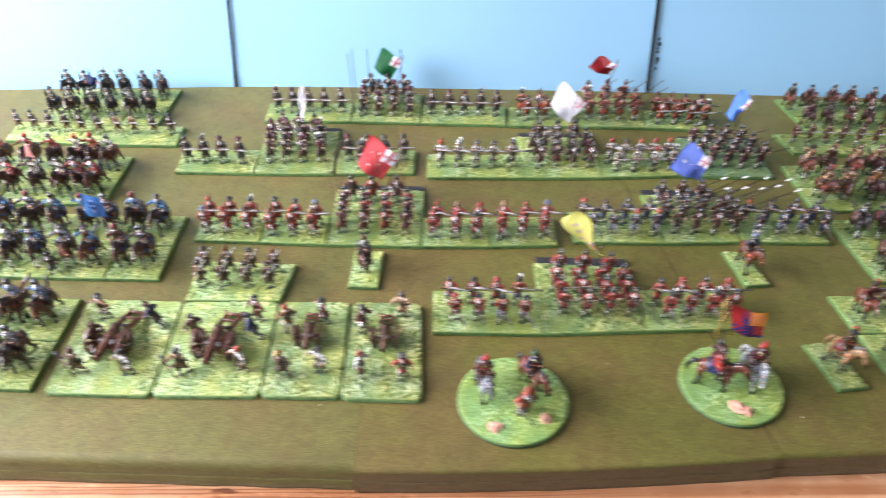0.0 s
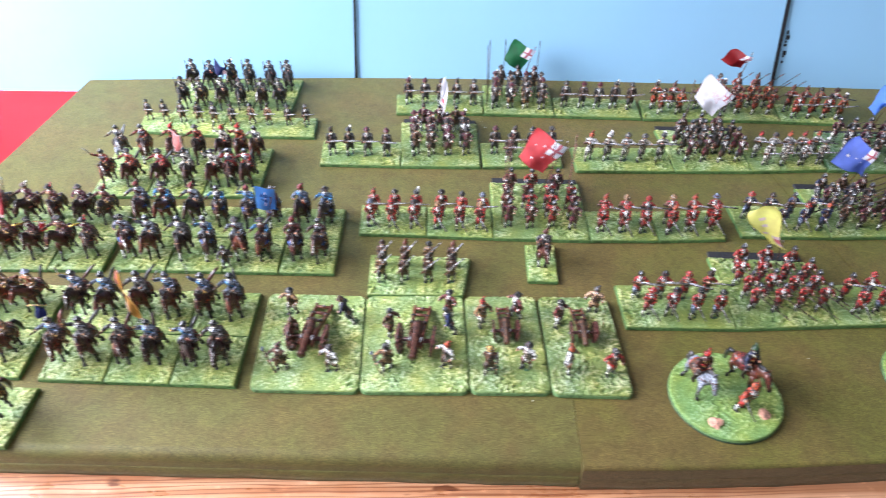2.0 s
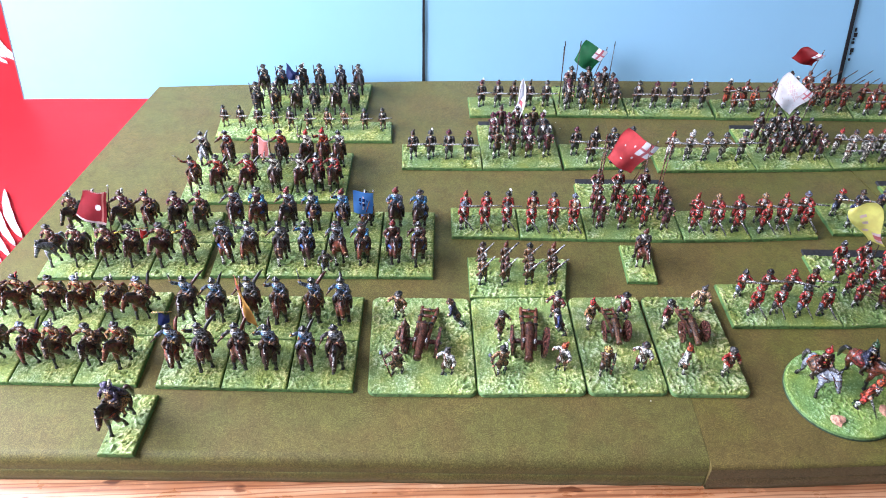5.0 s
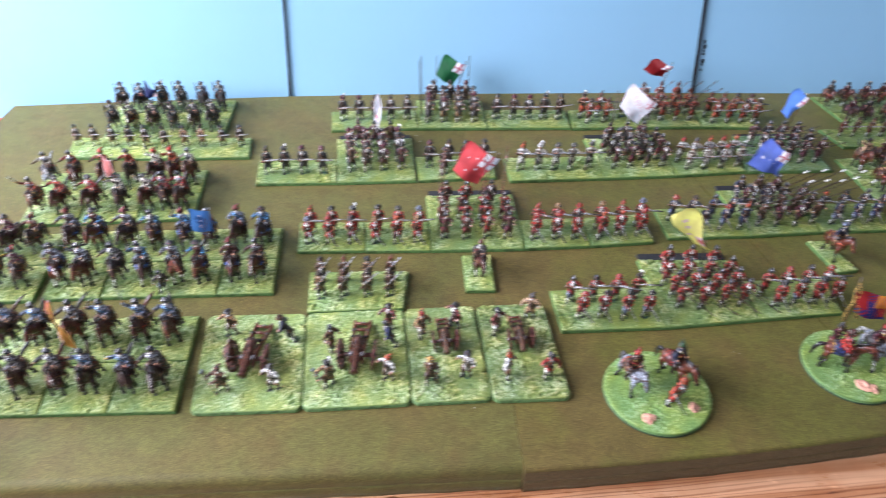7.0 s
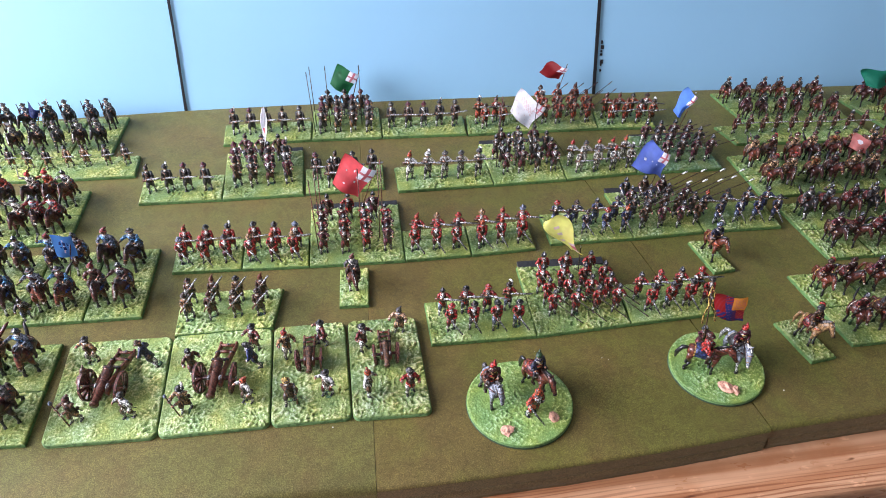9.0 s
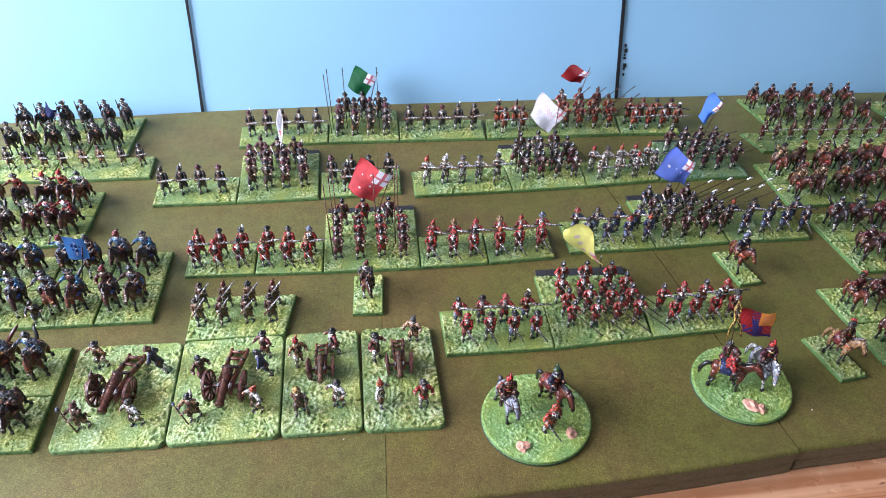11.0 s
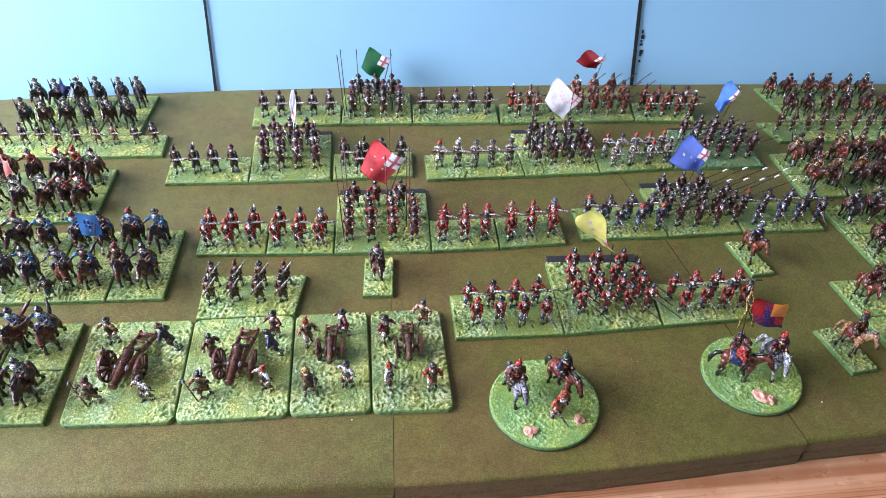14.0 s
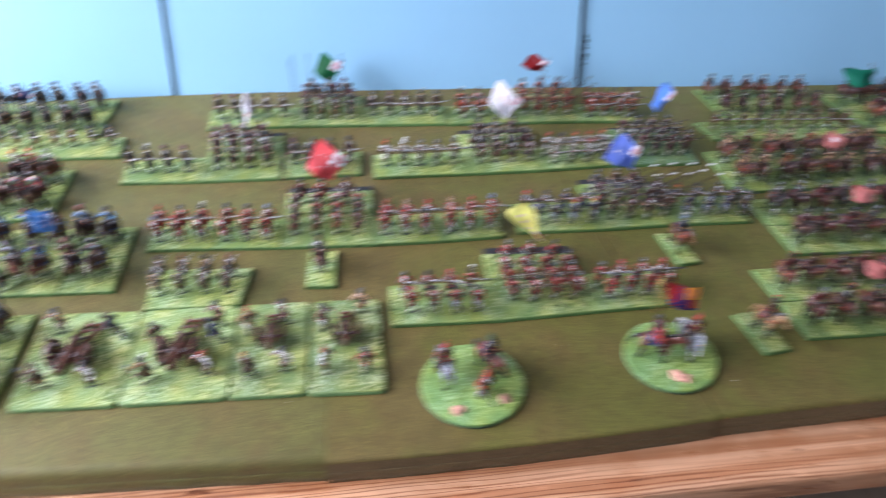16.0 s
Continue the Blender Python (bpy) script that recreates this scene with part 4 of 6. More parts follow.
def base_mesh(bl, br, tr, tl, rounding=0.0008, step=0.0008):
    """A card base over four corners: flocked uneven top and a painted edge."""
    BASE_COUNT[0] += 1
    seed = BASE_COUNT[0] * 3.7
    bl, br, tr, tl = (Vector((*p, 0)) for p in (bl, br, tr, tl))
    centre = (bl + br + tr + tl) / 4
    nx = max(8, int((br - bl).length / step))
    ny = max(8, int((tl - bl).length / step))
    width, depth = (br - bl).length, (tl - bl).length

    def spot(u, v):
        # pull the outline's corners round
        x, y = (u - 0.5) * width, (v - 0.5) * depth
        if rounding > 0.001:
            ax, ay = abs(x) - (width / 2 - rounding), abs(y) - (depth / 2 - rounding)
            if ax > 0 and ay > 0:
                far = math.hypot(ax, ay)
                limit = max(ax, ay)
                k = limit / far
                x = math.copysign(width / 2 - rounding + ax * k, x)
                y = math.copysign(depth / 2 - rounding + ay * k, y)
        u, v = x / width + 0.5, y / depth + 0.5
        return (bl * (1 - u) + br * u) * (1 - v) + (tl * (1 - u) + tr * u) * v - centre

    verts, faces, slots = [], [], []
    for j in range(ny + 1):
        for i in range(nx + 1):
            p = spot(i / nx, j / ny)
            edge = min(i, nx - i, j, ny - j)
            z = THICK - 0.0003
            if edge > 0:
                z += 0.0009 + ground_relief(p.x, p.y, seed)
            verts.append((p.x, p.y, z))
    top = len(verts)
    for j in range(ny):
        for i in range(nx):
            a = j * (nx + 1) + i
            faces.append((a, a + 1, a + nx + 2, a + nx + 1))
            slots.append(0)
    ring = [i for i in range(nx)] + [nx + j * (nx + 1) for j in range(ny)] + [ny * (nx + 1) + nx - i for i in range(nx)] + [(ny - j) * (nx + 1) for j in range(ny)]
    for level, grow in ((THICK - 0.0006, 1.004), (0.0002, 1.008)):
        for r in ring:
            x, y, _ = verts[r]
            verts.append((x * grow, y * grow, level))
    n = len(ring)
    for k in range(n):
        q = (k + 1) % n
        faces.append((ring[q], ring[k], top + k, top + q))
        faces.append((top + q, top + k, top + n + k, top + n + q))
        slots += [1, 1]
    faces.append(tuple(top + n + k for k in reversed(range(n))))
    slots.append(1)
    data = bpy.data.meshes.new("base_board")
    data.from_pydata([tuple(v) for v in verts], [], faces)
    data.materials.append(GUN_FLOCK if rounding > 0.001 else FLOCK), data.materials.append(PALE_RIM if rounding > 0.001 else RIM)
    data.polygons.foreach_set("material_index", slots)
    data.polygons.foreach_set("use_smooth", [s == 0 for s in slots])
    data.update()
    return data, centre


def disc_mesh(radius_x, radius_y):
    verts, faces, slots = [(0, 0, THICK + 0.0006)], [], []
    seg, rings = 150, 46
    for r in range(1, rings + 1):
        for k in range(seg):
            w = 2 * math.pi * k / seg
            x, y = radius_x * r / rings * math.cos(w), radius_y * r / rings * math.sin(w)
            z = THICK - 0.0003 if r == rings else THICK + 0.0006 + 0.65 * ground_relief(x, y, 50 + radius_x * 100)
            verts.append((x, y, z))
    for k in range(seg):
        q = (k + 1) % seg
        faces.append((0, 1 + k, 1 + q)), slots.append(0)
        for r in range(rings - 1):
            a = 1 + r * seg
            faces.append((a + k, a + seg + k, a + seg + q, a + q)), slots.append(0)
    top = 1 + (rings - 1) * seg
    for level, grow in ((THICK * 0.45, 1.004), (0.0002, 1.008)):
        low = len(verts)
        for k in range(seg):
            x, y, _ = verts[top + k]
            verts.append((x * grow, y * grow, level))
        for k in range(seg):
            q = (k + 1) % seg
            faces.append((top + q, top + k, low + k, low + q)), slots.append(1 if level > 0.001 else 2)
        top = low
    faces.append(tuple(low + k for k in reversed(range(seg)))), slots.append(2)
    data = bpy.data.meshes.new("base_board")
    data.from_pydata(verts, [], faces)
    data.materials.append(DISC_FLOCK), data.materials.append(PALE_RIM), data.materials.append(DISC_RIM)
    data.polygons.foreach_set("material_index", slots)
    data.polygons.foreach_set("use_smooth", [s == 0 for s in slots])
    data.update()
    return data


def base_thing(name, corners, label, category, group, rounding=0.0008, strip=None):
    data, centre = base_mesh(*corners, rounding=rounding)
    thing = tagged(new(name), label, category, group)
    thing.matrix_basis = pose(centre.x, centre.y, GROUND + 0.0002)
    placed("base_board", data, thing, Matrix())
    if strip:
        # the black card tray shows behind the base's back edge
        (xr, yr), (xl, yl) = corners[2], corners[3]
        bm = bmesh.new()
        box(bm, (xl - centre.x + 0.002, (yl + yr) / 2 - centre.y + 0.0008, 0.0), (xr - centre.x - 0.001, (yl + yr) / 2 - centre.y + strip, 0.0026), 0.0003, 1)
        part("card_tray", bm, BLACK_EDGE, thing, "black card tray edge")
    return thing, centre


def within(corners, u, v):
    bl, br, tr, tl = (Vector((*p, 0)) for p in corners)
    return (bl * (1 - u) + br * u) * (1 - v) + (tl * (1 - u) + tr * u) * v


PIKES = {}


def pike_mesh(length, tip):
    key = (length, tip)
    if key not in PIKES:
        s = Sculpt(3, 0.0)
        s.tube([(0, 0, 0), (0, 0, length - 5.4)], [0.52, 0.42] if length > 80 else [0.5, 0.42], "pike_wood" if tip == "pike_wood" and length > 80 else "darkbrown", 6)
        s.tube([(0, 0, length - 5.6), (0, 0, length - 4), (0, 0, length)], [0.5, 0.75, 0.1] if tip == "steel" else [0.7, 0.9, 0.8] if tip == "white" else [0.55, 0.6, 0.45], tip, 6)
        PIKES[key] = s.mesh("pike")
    return PIKES[key]


RND = random.Random(11)
HATS = {
    "foot": (("hat", "black"), ("helmet", "steel"), ("hat", "darkgrey"), ("hat", "red"), ("hat", "darkbrown"), ("cap", "orange"), ("helmet", "steel")),
    "mixed": (("hat", "black"), ("cap", "orangered"), ("hat", "darkgrey"), ("hat", "red"), ("hat", "tan"), ("cap", "orange"), ("hat", "greyblue")),
    "pike": (("helmet", "steel"),),
    "dark": (("hat", "black"), ("hat", "darkgrey"), ("cap", "darkbrown"), ("hat", "maroon"), ("helmet", "steel")),
    "white": (("hat", "grey"), ("cap", "red"), ("hat", "darkgrey"), ("hat", "white"), ("cap", "orange")),
    "brown": (("cap", "redwood"), ("hat", "black"), ("hat", "darkbrown"), ("cap", "chestnut")),
}


def foot_base(corners, rows, coats, breeches, hats, label, size=1.08, strip=None, pikes=None, jitter=0.0008):
    """rows: for each rank (v, list of u, stance). pikes: (length, tip, rx, ry) for every figure whose stance is a pike stance."""
    thing, centre = base_thing("infantry_base", corners, label, "miniatures base", "infantry bases", strip=strip)
    for v, us, stance in rows:
        for u in us:
            p = within(corners, u, v) - centre
            p.x += RND.uniform(-jitter, jitter)
            p.y += RND.uniform(-jitter, jitter)
            head, hc = RND.choice(HATS[hats])
            mesh = soldier(RND.choice(coats), RND.choice(breeches), head, hc, stance, RND.randrange(4))
            k = size * RND.uniform(0.97, 1.03)
            placed("toy_soldier", mesh, thing, pose(p.x, p.y, THICK - 0.0002, 0, 0, RND.uniform(-9, 9)) @ Matrix.Diagonal((0.88 * k, 0.92 * k, 1.02 * k, 1)))
            if pikes and stance.startswith("pike"):
                length, tip, rx, ry, rz = pikes
                rx, ry = rx + RND.uniform(-2, 2), ry + RND.uniform(-2.5, 2.5)
                turn = Euler((radians(rx), radians(ry), radians(rz))).to_matrix().to_4x4()
                if stance == "pike":
                    at = Matrix.Translation((p.x + 0.0052 * k, p.y - 0.0030 * k, THICK - 0.0004))
                else:
                    grip = Vector((0.0006 * k, -0.0036 * k, 0.0188 * k))
                    at = Matrix.Translation(Vector((p.x, p.y, THICK)) + grip - (turn @ Vector((0, 0, length * 0.0003))))
                placed("pike", pike_mesh(length, tip), thing, at @ turn)
    return thing, centre


def flag(parent, centre, corners, y, pattern, wave=0.003, foot=None, across=30, label="", sag=0.0, pole_colour="wood", turn=0.009, swell=None, yaw=0.0):
    """A painted paper flag over four corners (x, z) in the plane of its pole; pattern(u, v) names the paint of a cell; the pole goes down from the hoist to foot (x, y). swell: how far the upper and the lower edge curl, each as (x, z) at a third and two thirds of the way; yaw: how much farther off the lower edge lies."""
    tl, tr, br, bl = (Vector((p[0], y, p[1])) for p in corners)
    thing_at = Vector((centre.x, centre.y, GROUND + 0.0002))
    verts, faces, names = [], [], []
    for j in range(across + 1):
        for i in range(across + 1):
            u, v = i / across, j / across
            p = (tl * (1 - u) + tr * u) * (1 - v) + (bl * (1 - u) + br * u) * v
            if swell:
                near, far = 3 * u * (1 - u) ** 2, 3 * u * u * (1 - u)
                for share, (one, two) in ((1 - v, swell[0]), (v, swell[1])):
                    p.x += share * (near * one[0] + far * two[0])
                    p.z += share * (near * one[1] + far * two[1])
            p.y += wave * math.sin(u * 5.2 + v * 2.4 + 0.6) * (1.0 - 0.5 * u) + wave * 0.5 * math.sin(v * 6.0 - u * 3.0)
            p.y += turn * (0.5 - u) + yaw * (v - 0.5)
            p.z += 0.08 * wave * math.sin(u * 7.0 + 1.0) - sag * math.sin(u * math.pi) * 0.5
            verts.append(p - thing_at)
    for j in range(across):
        for i in range(across):
            a = j * (across + 1) + i
            faces.append((a, a + across + 1, a + across + 2, a + 1))
            names.append(pattern((i + 0.5) / across, (j + 0.5) / across))
    bm = bmesh.new()
    keys = sorted(set(names))
    vs = [bm.verts.new(v) for v in verts]
    for f, n in zip(faces, names):
        face = bm.faces.new([vs[k] for k in f])
        face.material_index, face.smooth = keys.index(n), True
    bmesh.ops.solidify(bm, geom=list(bm.faces), thickness=0.0004)
    cloth = part("flag", bm, [FLAG[k] for k in keys], parent, label)
    if foot:
        s = Sculpt(1, 0.0)
        top = tr.lerp(tl, 0.02) - thing_at + Vector((0, 0, 0.002))
        low = Vector((foot[0], foot[1], GROUND + THICK)) - thing_at
        s.tube([low * 1000, top * 1000], [0.55, 0.5], pole_colour, 6)
        s.ball(top * 1000, (0.9, 0.9, 1.3), "brightsteel", 6, 4)
        pole = placed("flag_pole", s.mesh("flag_pole"), cloth, Matrix())
    return cloth


def canton(field, marks=()):
    """A field with a red-crossed white canton next to the hoist, and small light marks."""
    def pattern(u, v):
        if u > 0.58 and v < 0.46:
            a, b = (u - 0.58) / 0.42, v / 0.46
            return "cross" if abs(a - 0.5) < 0.10 or abs(b - 0.5) < 0.10 else "white"
        for mu, mv in marks:
            if abs(u - mu) < 0.03 and abs(v - mv) < 0.03:
                return "white" if field != "yellow" else "palepink"
        return field
    return pattern


def squad(xs, n, lo=0.12, hi=0.88):
    return [lo + (hi - lo) * k / (n - 1) for k in range(n)]


def stand_pikes(thing, centre, places, length, tip):
    """Upright pikes beside the figures that hold them."""
    for x, y, rx, ry in places:
        placed("pike", pike_mesh(length, tip), thing, pose(x - centre.x, y - centre.y, THICK - 0.0004, rx, ry, 0))


# red-coated regiment beside the command discs
RED = ["red"]
foot_base([(0.046, 0.475), (0.136, 0.476), (0.1355, 0.524), (0.044, 0.523)], [(0.70, squad(0, 4, 0.15, 0.79), "level"), (0.29, squad(0, 4, 0.2, 0.84), "reload")], RED, ["darkred", "maroon", "grey", "greyblue"], "foot", "flocked base of red-coated toy musketeers firing and reloading", 1.04)
m2, m2c = foot_base([(0.1365, 0.476), (0.2205, 0.482), (0.2195, 0.558), (0.134, 0.561)], [(0.26, squad(0, 4, 0.22, 0.90), "pikelevel"), (0.44, squad(0, 4, 0.20, 0.86), "pikelevel"), (0.62, squad(0, 4, 0.18, 0.84), "pikelevel"), (0.82, [0.22, 0.48, 0.74], "sword")], RED, ["darkred", "maroon", "red"], "pike", "flocked base of red-coated toy pikemen with levelled pikes", 1.02, 0.0105, (42, "darkbrown", 96, 0, 40))
foot_base([(0.221, 0.482), (0.298, 0.487), (0.302, 0.533), (0.2235, 0.529)], [(0.62, squad(0, 4, 0.14, 0.86), "level"), (0.30, squad(0, 4, 0.24, 0.92), "reload")], RED, ["darkred", "maroon", "grey", "greyblue"], "foot", "flocked base of red-coated toy musketeers firing and reloading", 1.04)
flag(m2, m2c, [(0.166, 0.070), (0.190, 0.026), (0.183, 0.021), (0.155, 0.055)], 0.553, lambda u, v: ("cross" if abs(u - 0.82) < 0.04 else "palepink") if 0.70 < u < 0.94 and v < 0.42 else "palepink" if (abs(u - 0.30) < 0.04 or abs(u - 0.46) < 0.04) and abs(v - 0.55) < 0.10 or (abs(u - 0.66) < 0.04 and abs(v - 0.7) < 0.12) else "yellow", 0.002, (0.191, 0.551), label="pale yellow paper flag with faint pink marks", turn=0.004, yaw=0.012, pole_colour="darkbrown", swell=(((0.0135, 0.003), (-0.0135, 0.003)), ((-0.019, 0.004), (0.0004, 0.002))))

# red regiment with upright pikes
for bl, br in (((-0.184, 0.582), (-0.1215, 0.5815)), ((-0.1205, 0.581), (-0.0595, 0.580)), ((0.0315, 0.580), (0.0940, 0.582)), ((0.0950, 0.582), (0.1575, 0.586))):
    foot_base([bl, br, (br[0] - 0.001, br[1] + 0.042), (bl[0] - 0.001, bl[1] + 0.042)], [(0.62, squad(0, 3, 0.2, 0.84), "level" if bl[0] > 0 else "ready"), (0.28, squad(0, 3, 0.16, 0.8), "reload")], RED, ["darkred", "maroon", "red"], "mixed", "flocked base of red-coated toy musketeers in mixed hats", 1.06)
r2, r2c = foot_base([(-0.0585, 0.580), (0.0305, 0.580), (0.029, 0.665), (-0.060, 0.664)], [(0.20, squad(0, 4, 0.16, 0.84), "pike"), (0.38, squad(0, 4, 0.15, 0.83), "pike"), (0.56, squad(0, 4, 0.14, 0.82), "pike"), (0.78, [0.2, 0.43, 0.70], "sword")], ["darkred", "maroon", "red"], ["darkred", "maroon"], "pike", "flocked base of red-coated toy pikemen with upright pikes", 1.06, 0.009)
stand_pikes(r2, r2c, [(-0.0505, 0.600, 0, -1), (-0.0480, 0.612, 0, 0), (-0.0470, 0.627, -1, 1), (-0.0090, 0.614, 0, 0), (0.0080, 0.613, 0, 1), (0.0120, 0.628, 0, 0)], 84, "pike_wood")
flag(r2, r2c, [(-0.020, 0.073), (0.009, 0.060), (-0.011, 0.027), (-0.035, 0.041)], 0.648, canton("red", ((0.25, 0.45), (0.45, 0.3), (0.3, 0.75), (0.6, 0.6))), 0.004, (-0.012, 0.648), label="bright red paper flag with a crossed canton")

# blue regiment with pikes at push
BLUE = ["blue", "navy", "blue"]
foot_base([(0.174, 0.591), (0.2575, 0.592), (0.2535, 0.636), (0.172, 0.636)], [(0.62, squad(0, 4), "level"), (0.28, squad(0, 4, 0.2, 0.92), "reload")], BLUE, ["navy", "greyblue"], "foot", "flocked base of blue-coated toy musketeers", 1.0)
r5, r5c = foot_base([(0.2585, 0.592), (0.332, 0.596), (0.326, 0.664), (0.249, 0.666)], [(0.20, squad(0, 4, 0.2, 0.95), "work"), (0.40, squad(0, 5, 0.12, 0.95), "pikelevel"), (0.60, squad(0, 4, 0.16, 0.92), "pikelevel"), (0.80, [0.16, 0.42, 0.66], "sword")], ["maroon", "navy", "brown", "darkgrey"], ["darkbrown", "grey"], "pike", "flocked base of grey and blue toy pikemen charging", 1.0, 0.0105, (84, "white", 6, 54, 0))
foot_base([(0.333, 0.596), (0.414, 0.597), (0.411, 0.640), (0.330, 0.640)], [(0.62, squad(0, 4, 0.1, 0.9), "level"), (0.28, squad(0, 4, 0.2, 0.95), "reload")], BLUE, ["navy", "greyblue"], "foot", "flocked base of blue-coated toy musketeers in dark hats", 1.0)
flag(r5, r5c, [(0.2865, 0.0665), (0.3008, 0.0595), (0.2985, 0.0280), (0.2690, 0.0375)], 0.655, canton("blue", ((0.2, 0.6), (0.42, 0.55), (0.62, 0.62))), 0.004, (0.290, 0.655), label="blue paper flag with a crossed canton", turn=0.014, swell=(((0.0, -0.004), (0.001, -0.001)), ((0.004, -0.003), (0.003, 0.006))))

# dark-coated regiment
DARK = ["darkgrey", "black", "darkgrey", "darkbrown"]
foot_base([(-0.236, 0.689), (-0.1525, 0.689), (-0.1535, 0.732), (-0.238, 0.732)], [(0.42, squad(0, 4, 0.15, 0.82), "ready")], DARK, ["darkgrey", "grey"], "dark", "flocked base of dark-coated toy musketeers", 1.10)
s2, s2c = foot_base([(-0.1515, 0.689), (-0.069, 0.691), (-0.072, 0.772), (-0.156, 0.771)], [(0.26, squad(0, 4, 0.18, 0.82), "pike"), (0.46, squad(0, 4, 0.16, 0.80), "pike"), (0.64, squad(0, 4, 0.16, 0.80), "pike"), (0.82, [0.3, 0.5, 0.72], "sword")], ["darkgrey", "brown", "maroon"], ["darkgrey", "brown"], "dark", "flocked base of brown-coated toy figures in close ranks", 1.1, 0.009)
foot_base([(-0.066, 0.691), (0.0165, 0.695), (0.0165, 0.737), (-0.068, 0.734)], [(0.55, squad(0, 4, 0.16, 0.85), "ready"), (0.25, [0.34, 0.62], "ready")], DARK, ["darkgrey", "grey"], "dark", "flocked base of dark-coated toy musketeers", 1.10)
flag(s2, s2c, [(-0.1070, 0.0575), (-0.1110, 0.0165), (-0.1185, 0.0150), (-0.1095, 0.0570)], 0.765, lambda u, v: "cross" if 0.5 < u < 0.62 and abs(v - 0.5) < 0.25 else "white", 0.006, (-0.1125, 0.765), label="narrow white paper flag seen with a small red mark", turn=0.004, yaw=0.012, swell=(((0.0065, 0.0), (0.001, 0.002)), ((-0.0040, 0.0), (0.0075, 0.002))))

# white-coated regiment
WHITE = ["offwhite", "white", "offwhite"]
foot_base([(0.031, 0.688), (0.1335, 0.691), (0.131, 0.732), (0.029, 0.730)], [(0.45, squad(0, 5, 0.14, 0.86), "level")], WHITE, ["grey", "offwhite"], "white", "flocked base of white-coated toy musketeers", 1.1)
s5, s5c = foot_base([(0.1345, 0.691), (0.214, 0.694), (0.2135, 0.769), (0.128, 0.768)], [(0.24, squad(0, 4, 0.2, 0.86), "pike"), (0.44, squad(0, 4, 0.18, 0.84), "pike"), (0.62, squad(0, 5, 0.14, 0.82), "pike"), (0.80, [0.24, 0.48, 0.7], "sword")], ["darkgrey", "grey", "maroon"], ["darkred", "brown", "grey"], "pike", "flocked base of grey-coated toy pikemen with upright pikes", 1.06, 0.009)
stand_pikes(s5, s5c, [(0.1417, 0.722, 0, -1), (0.1455, 0.738, 0, 0), (0.1784, 0.724, 0, 1)], 80, "pike_wood")
foot_base([(0.215, 0.694), (0.2955, 0.700), (0.292, 0.741), (0.2145, 0.737)], [(0.60, squad(0, 5, 0.12, 0.9), "level"), (0.26, squad(0, 4, 0.2, 0.92), "ready")], WHITE, ["grey", "offwhite"], "white", "flocked base of white-coated toy musketeers in two ranks", 1.0)
flag(s5, s5c, [(0.173, 0.069), (0.198, 0.054), (0.182, 0.026), (0.162, 0.042)], 0.762, lambda u, v: "cross" if u > 0.66 and v < 0.36 and (abs(u - 0.83) < 0.03 or abs(v - 0.18) < 0.03) else "palepink" if (u > 0.66 and v < 0.36 and (abs(u - 0.66) < 0.04 or abs(v - 0.36) < 0.04)) or (abs(v - 0.2 - 0.4 * u) < 0.10 and 0.2 < u < 0.75 and (int(u * 30) * 3 + int(v * 30) * 5) % 7 < 4) or (int(u * 30) * 7 + int(v * 30) * 4) % 37 == 0 else "white", 0.004, (0.184, 0.762), label="white paper flag with a red cross", turn=0.016)
s7, s7c = foot_base([(0.2965, 0.699), (0.395, 0.700), (0.3895, 0.770), (0.308, 0.771)], [(0.24, squad(0, 4, 0.34, 0.88), "pikelevel"), (0.48, squad(0, 4, 0.24, 0.80), "pikelevel"), (0.72, squad(0, 4, 0.16, 0.72), "pikelevel")], ["maroon", "maroon", "darkgrey"], ["maroon", "offwhite"], "pike", "dull grey-green flocked base of maroon toy pikemen", 1.08, 0.006, (36, "darkbrown", 0, 70, 0))
s7.children[0].data.materials[0] = DULL_FLOCK
flag(s7, s7c, [(0.3655, 0.0625), (0.3735, 0.0565), (0.3615, 0.0270), (0.3535, 0.0340)], 0.765, canton("skyblue"), 0.005, (0.362, 0.765), label="light blue paper flag with a crossed canton")

# rear regiments
foot_base([(-0.163, 0.791), (-0.0635, 0.794), (-0.0645, 0.834), (-0.165, 0.832)], [(0.5, squad(0, 5, 0.14, 0.88), "ready")], DARK, ["darkgrey", "grey"], "dark", "flocked base of grey-coated toy musketeers", 1.06)
t2, t2c = foot_base([(-0.0625, 0.794), (0.018, 0.793), (0.0165, 0.858), (-0.063, 0.858)], [(0.22, squad(0, 4, 0.16, 0.82), "pike"), (0.42, squad(0, 4, 0.16, 0.82), "pike"), (0.62, squad(0, 4, 0.16, 0.82), "pike"), (0.82, [0.25, 0.5, 0.74], "sword")], ["darkgrey", "grey"], ["buff", "grey"], "dark", "flocked base of grey-coated toy pikemen with tall upright pikes", 1.06, 0.004)
stand_pikes(t2, t2c, [(-0.0595, 0.809, 0, -2), (-0.0580, 0.821, 0, -1), (-0.0420, 0.822, 0, 0), (-0.0045, 0.821, 0, 0)], 78, "black")
foot_base([(0.019, 0.793), (0.1175, 0.792), (0.1175, 0.832), (0.019, 0.833)], [(0.5, squad(0, 5, 0.12, 0.88), "ready")], DARK, ["darkgrey", "grey"], "dark", "flocked base of grey-coated toy musketeers", 1.1)
flag(t2, t2c, [(-0.029, 0.061), (-0.004, 0.052), (-0.020, 0.024), (-0.040, 0.036)], 0.853, canton("green"), 0.003, (-0.019, 0.853), label="dark green paper flag with a crossed canton")
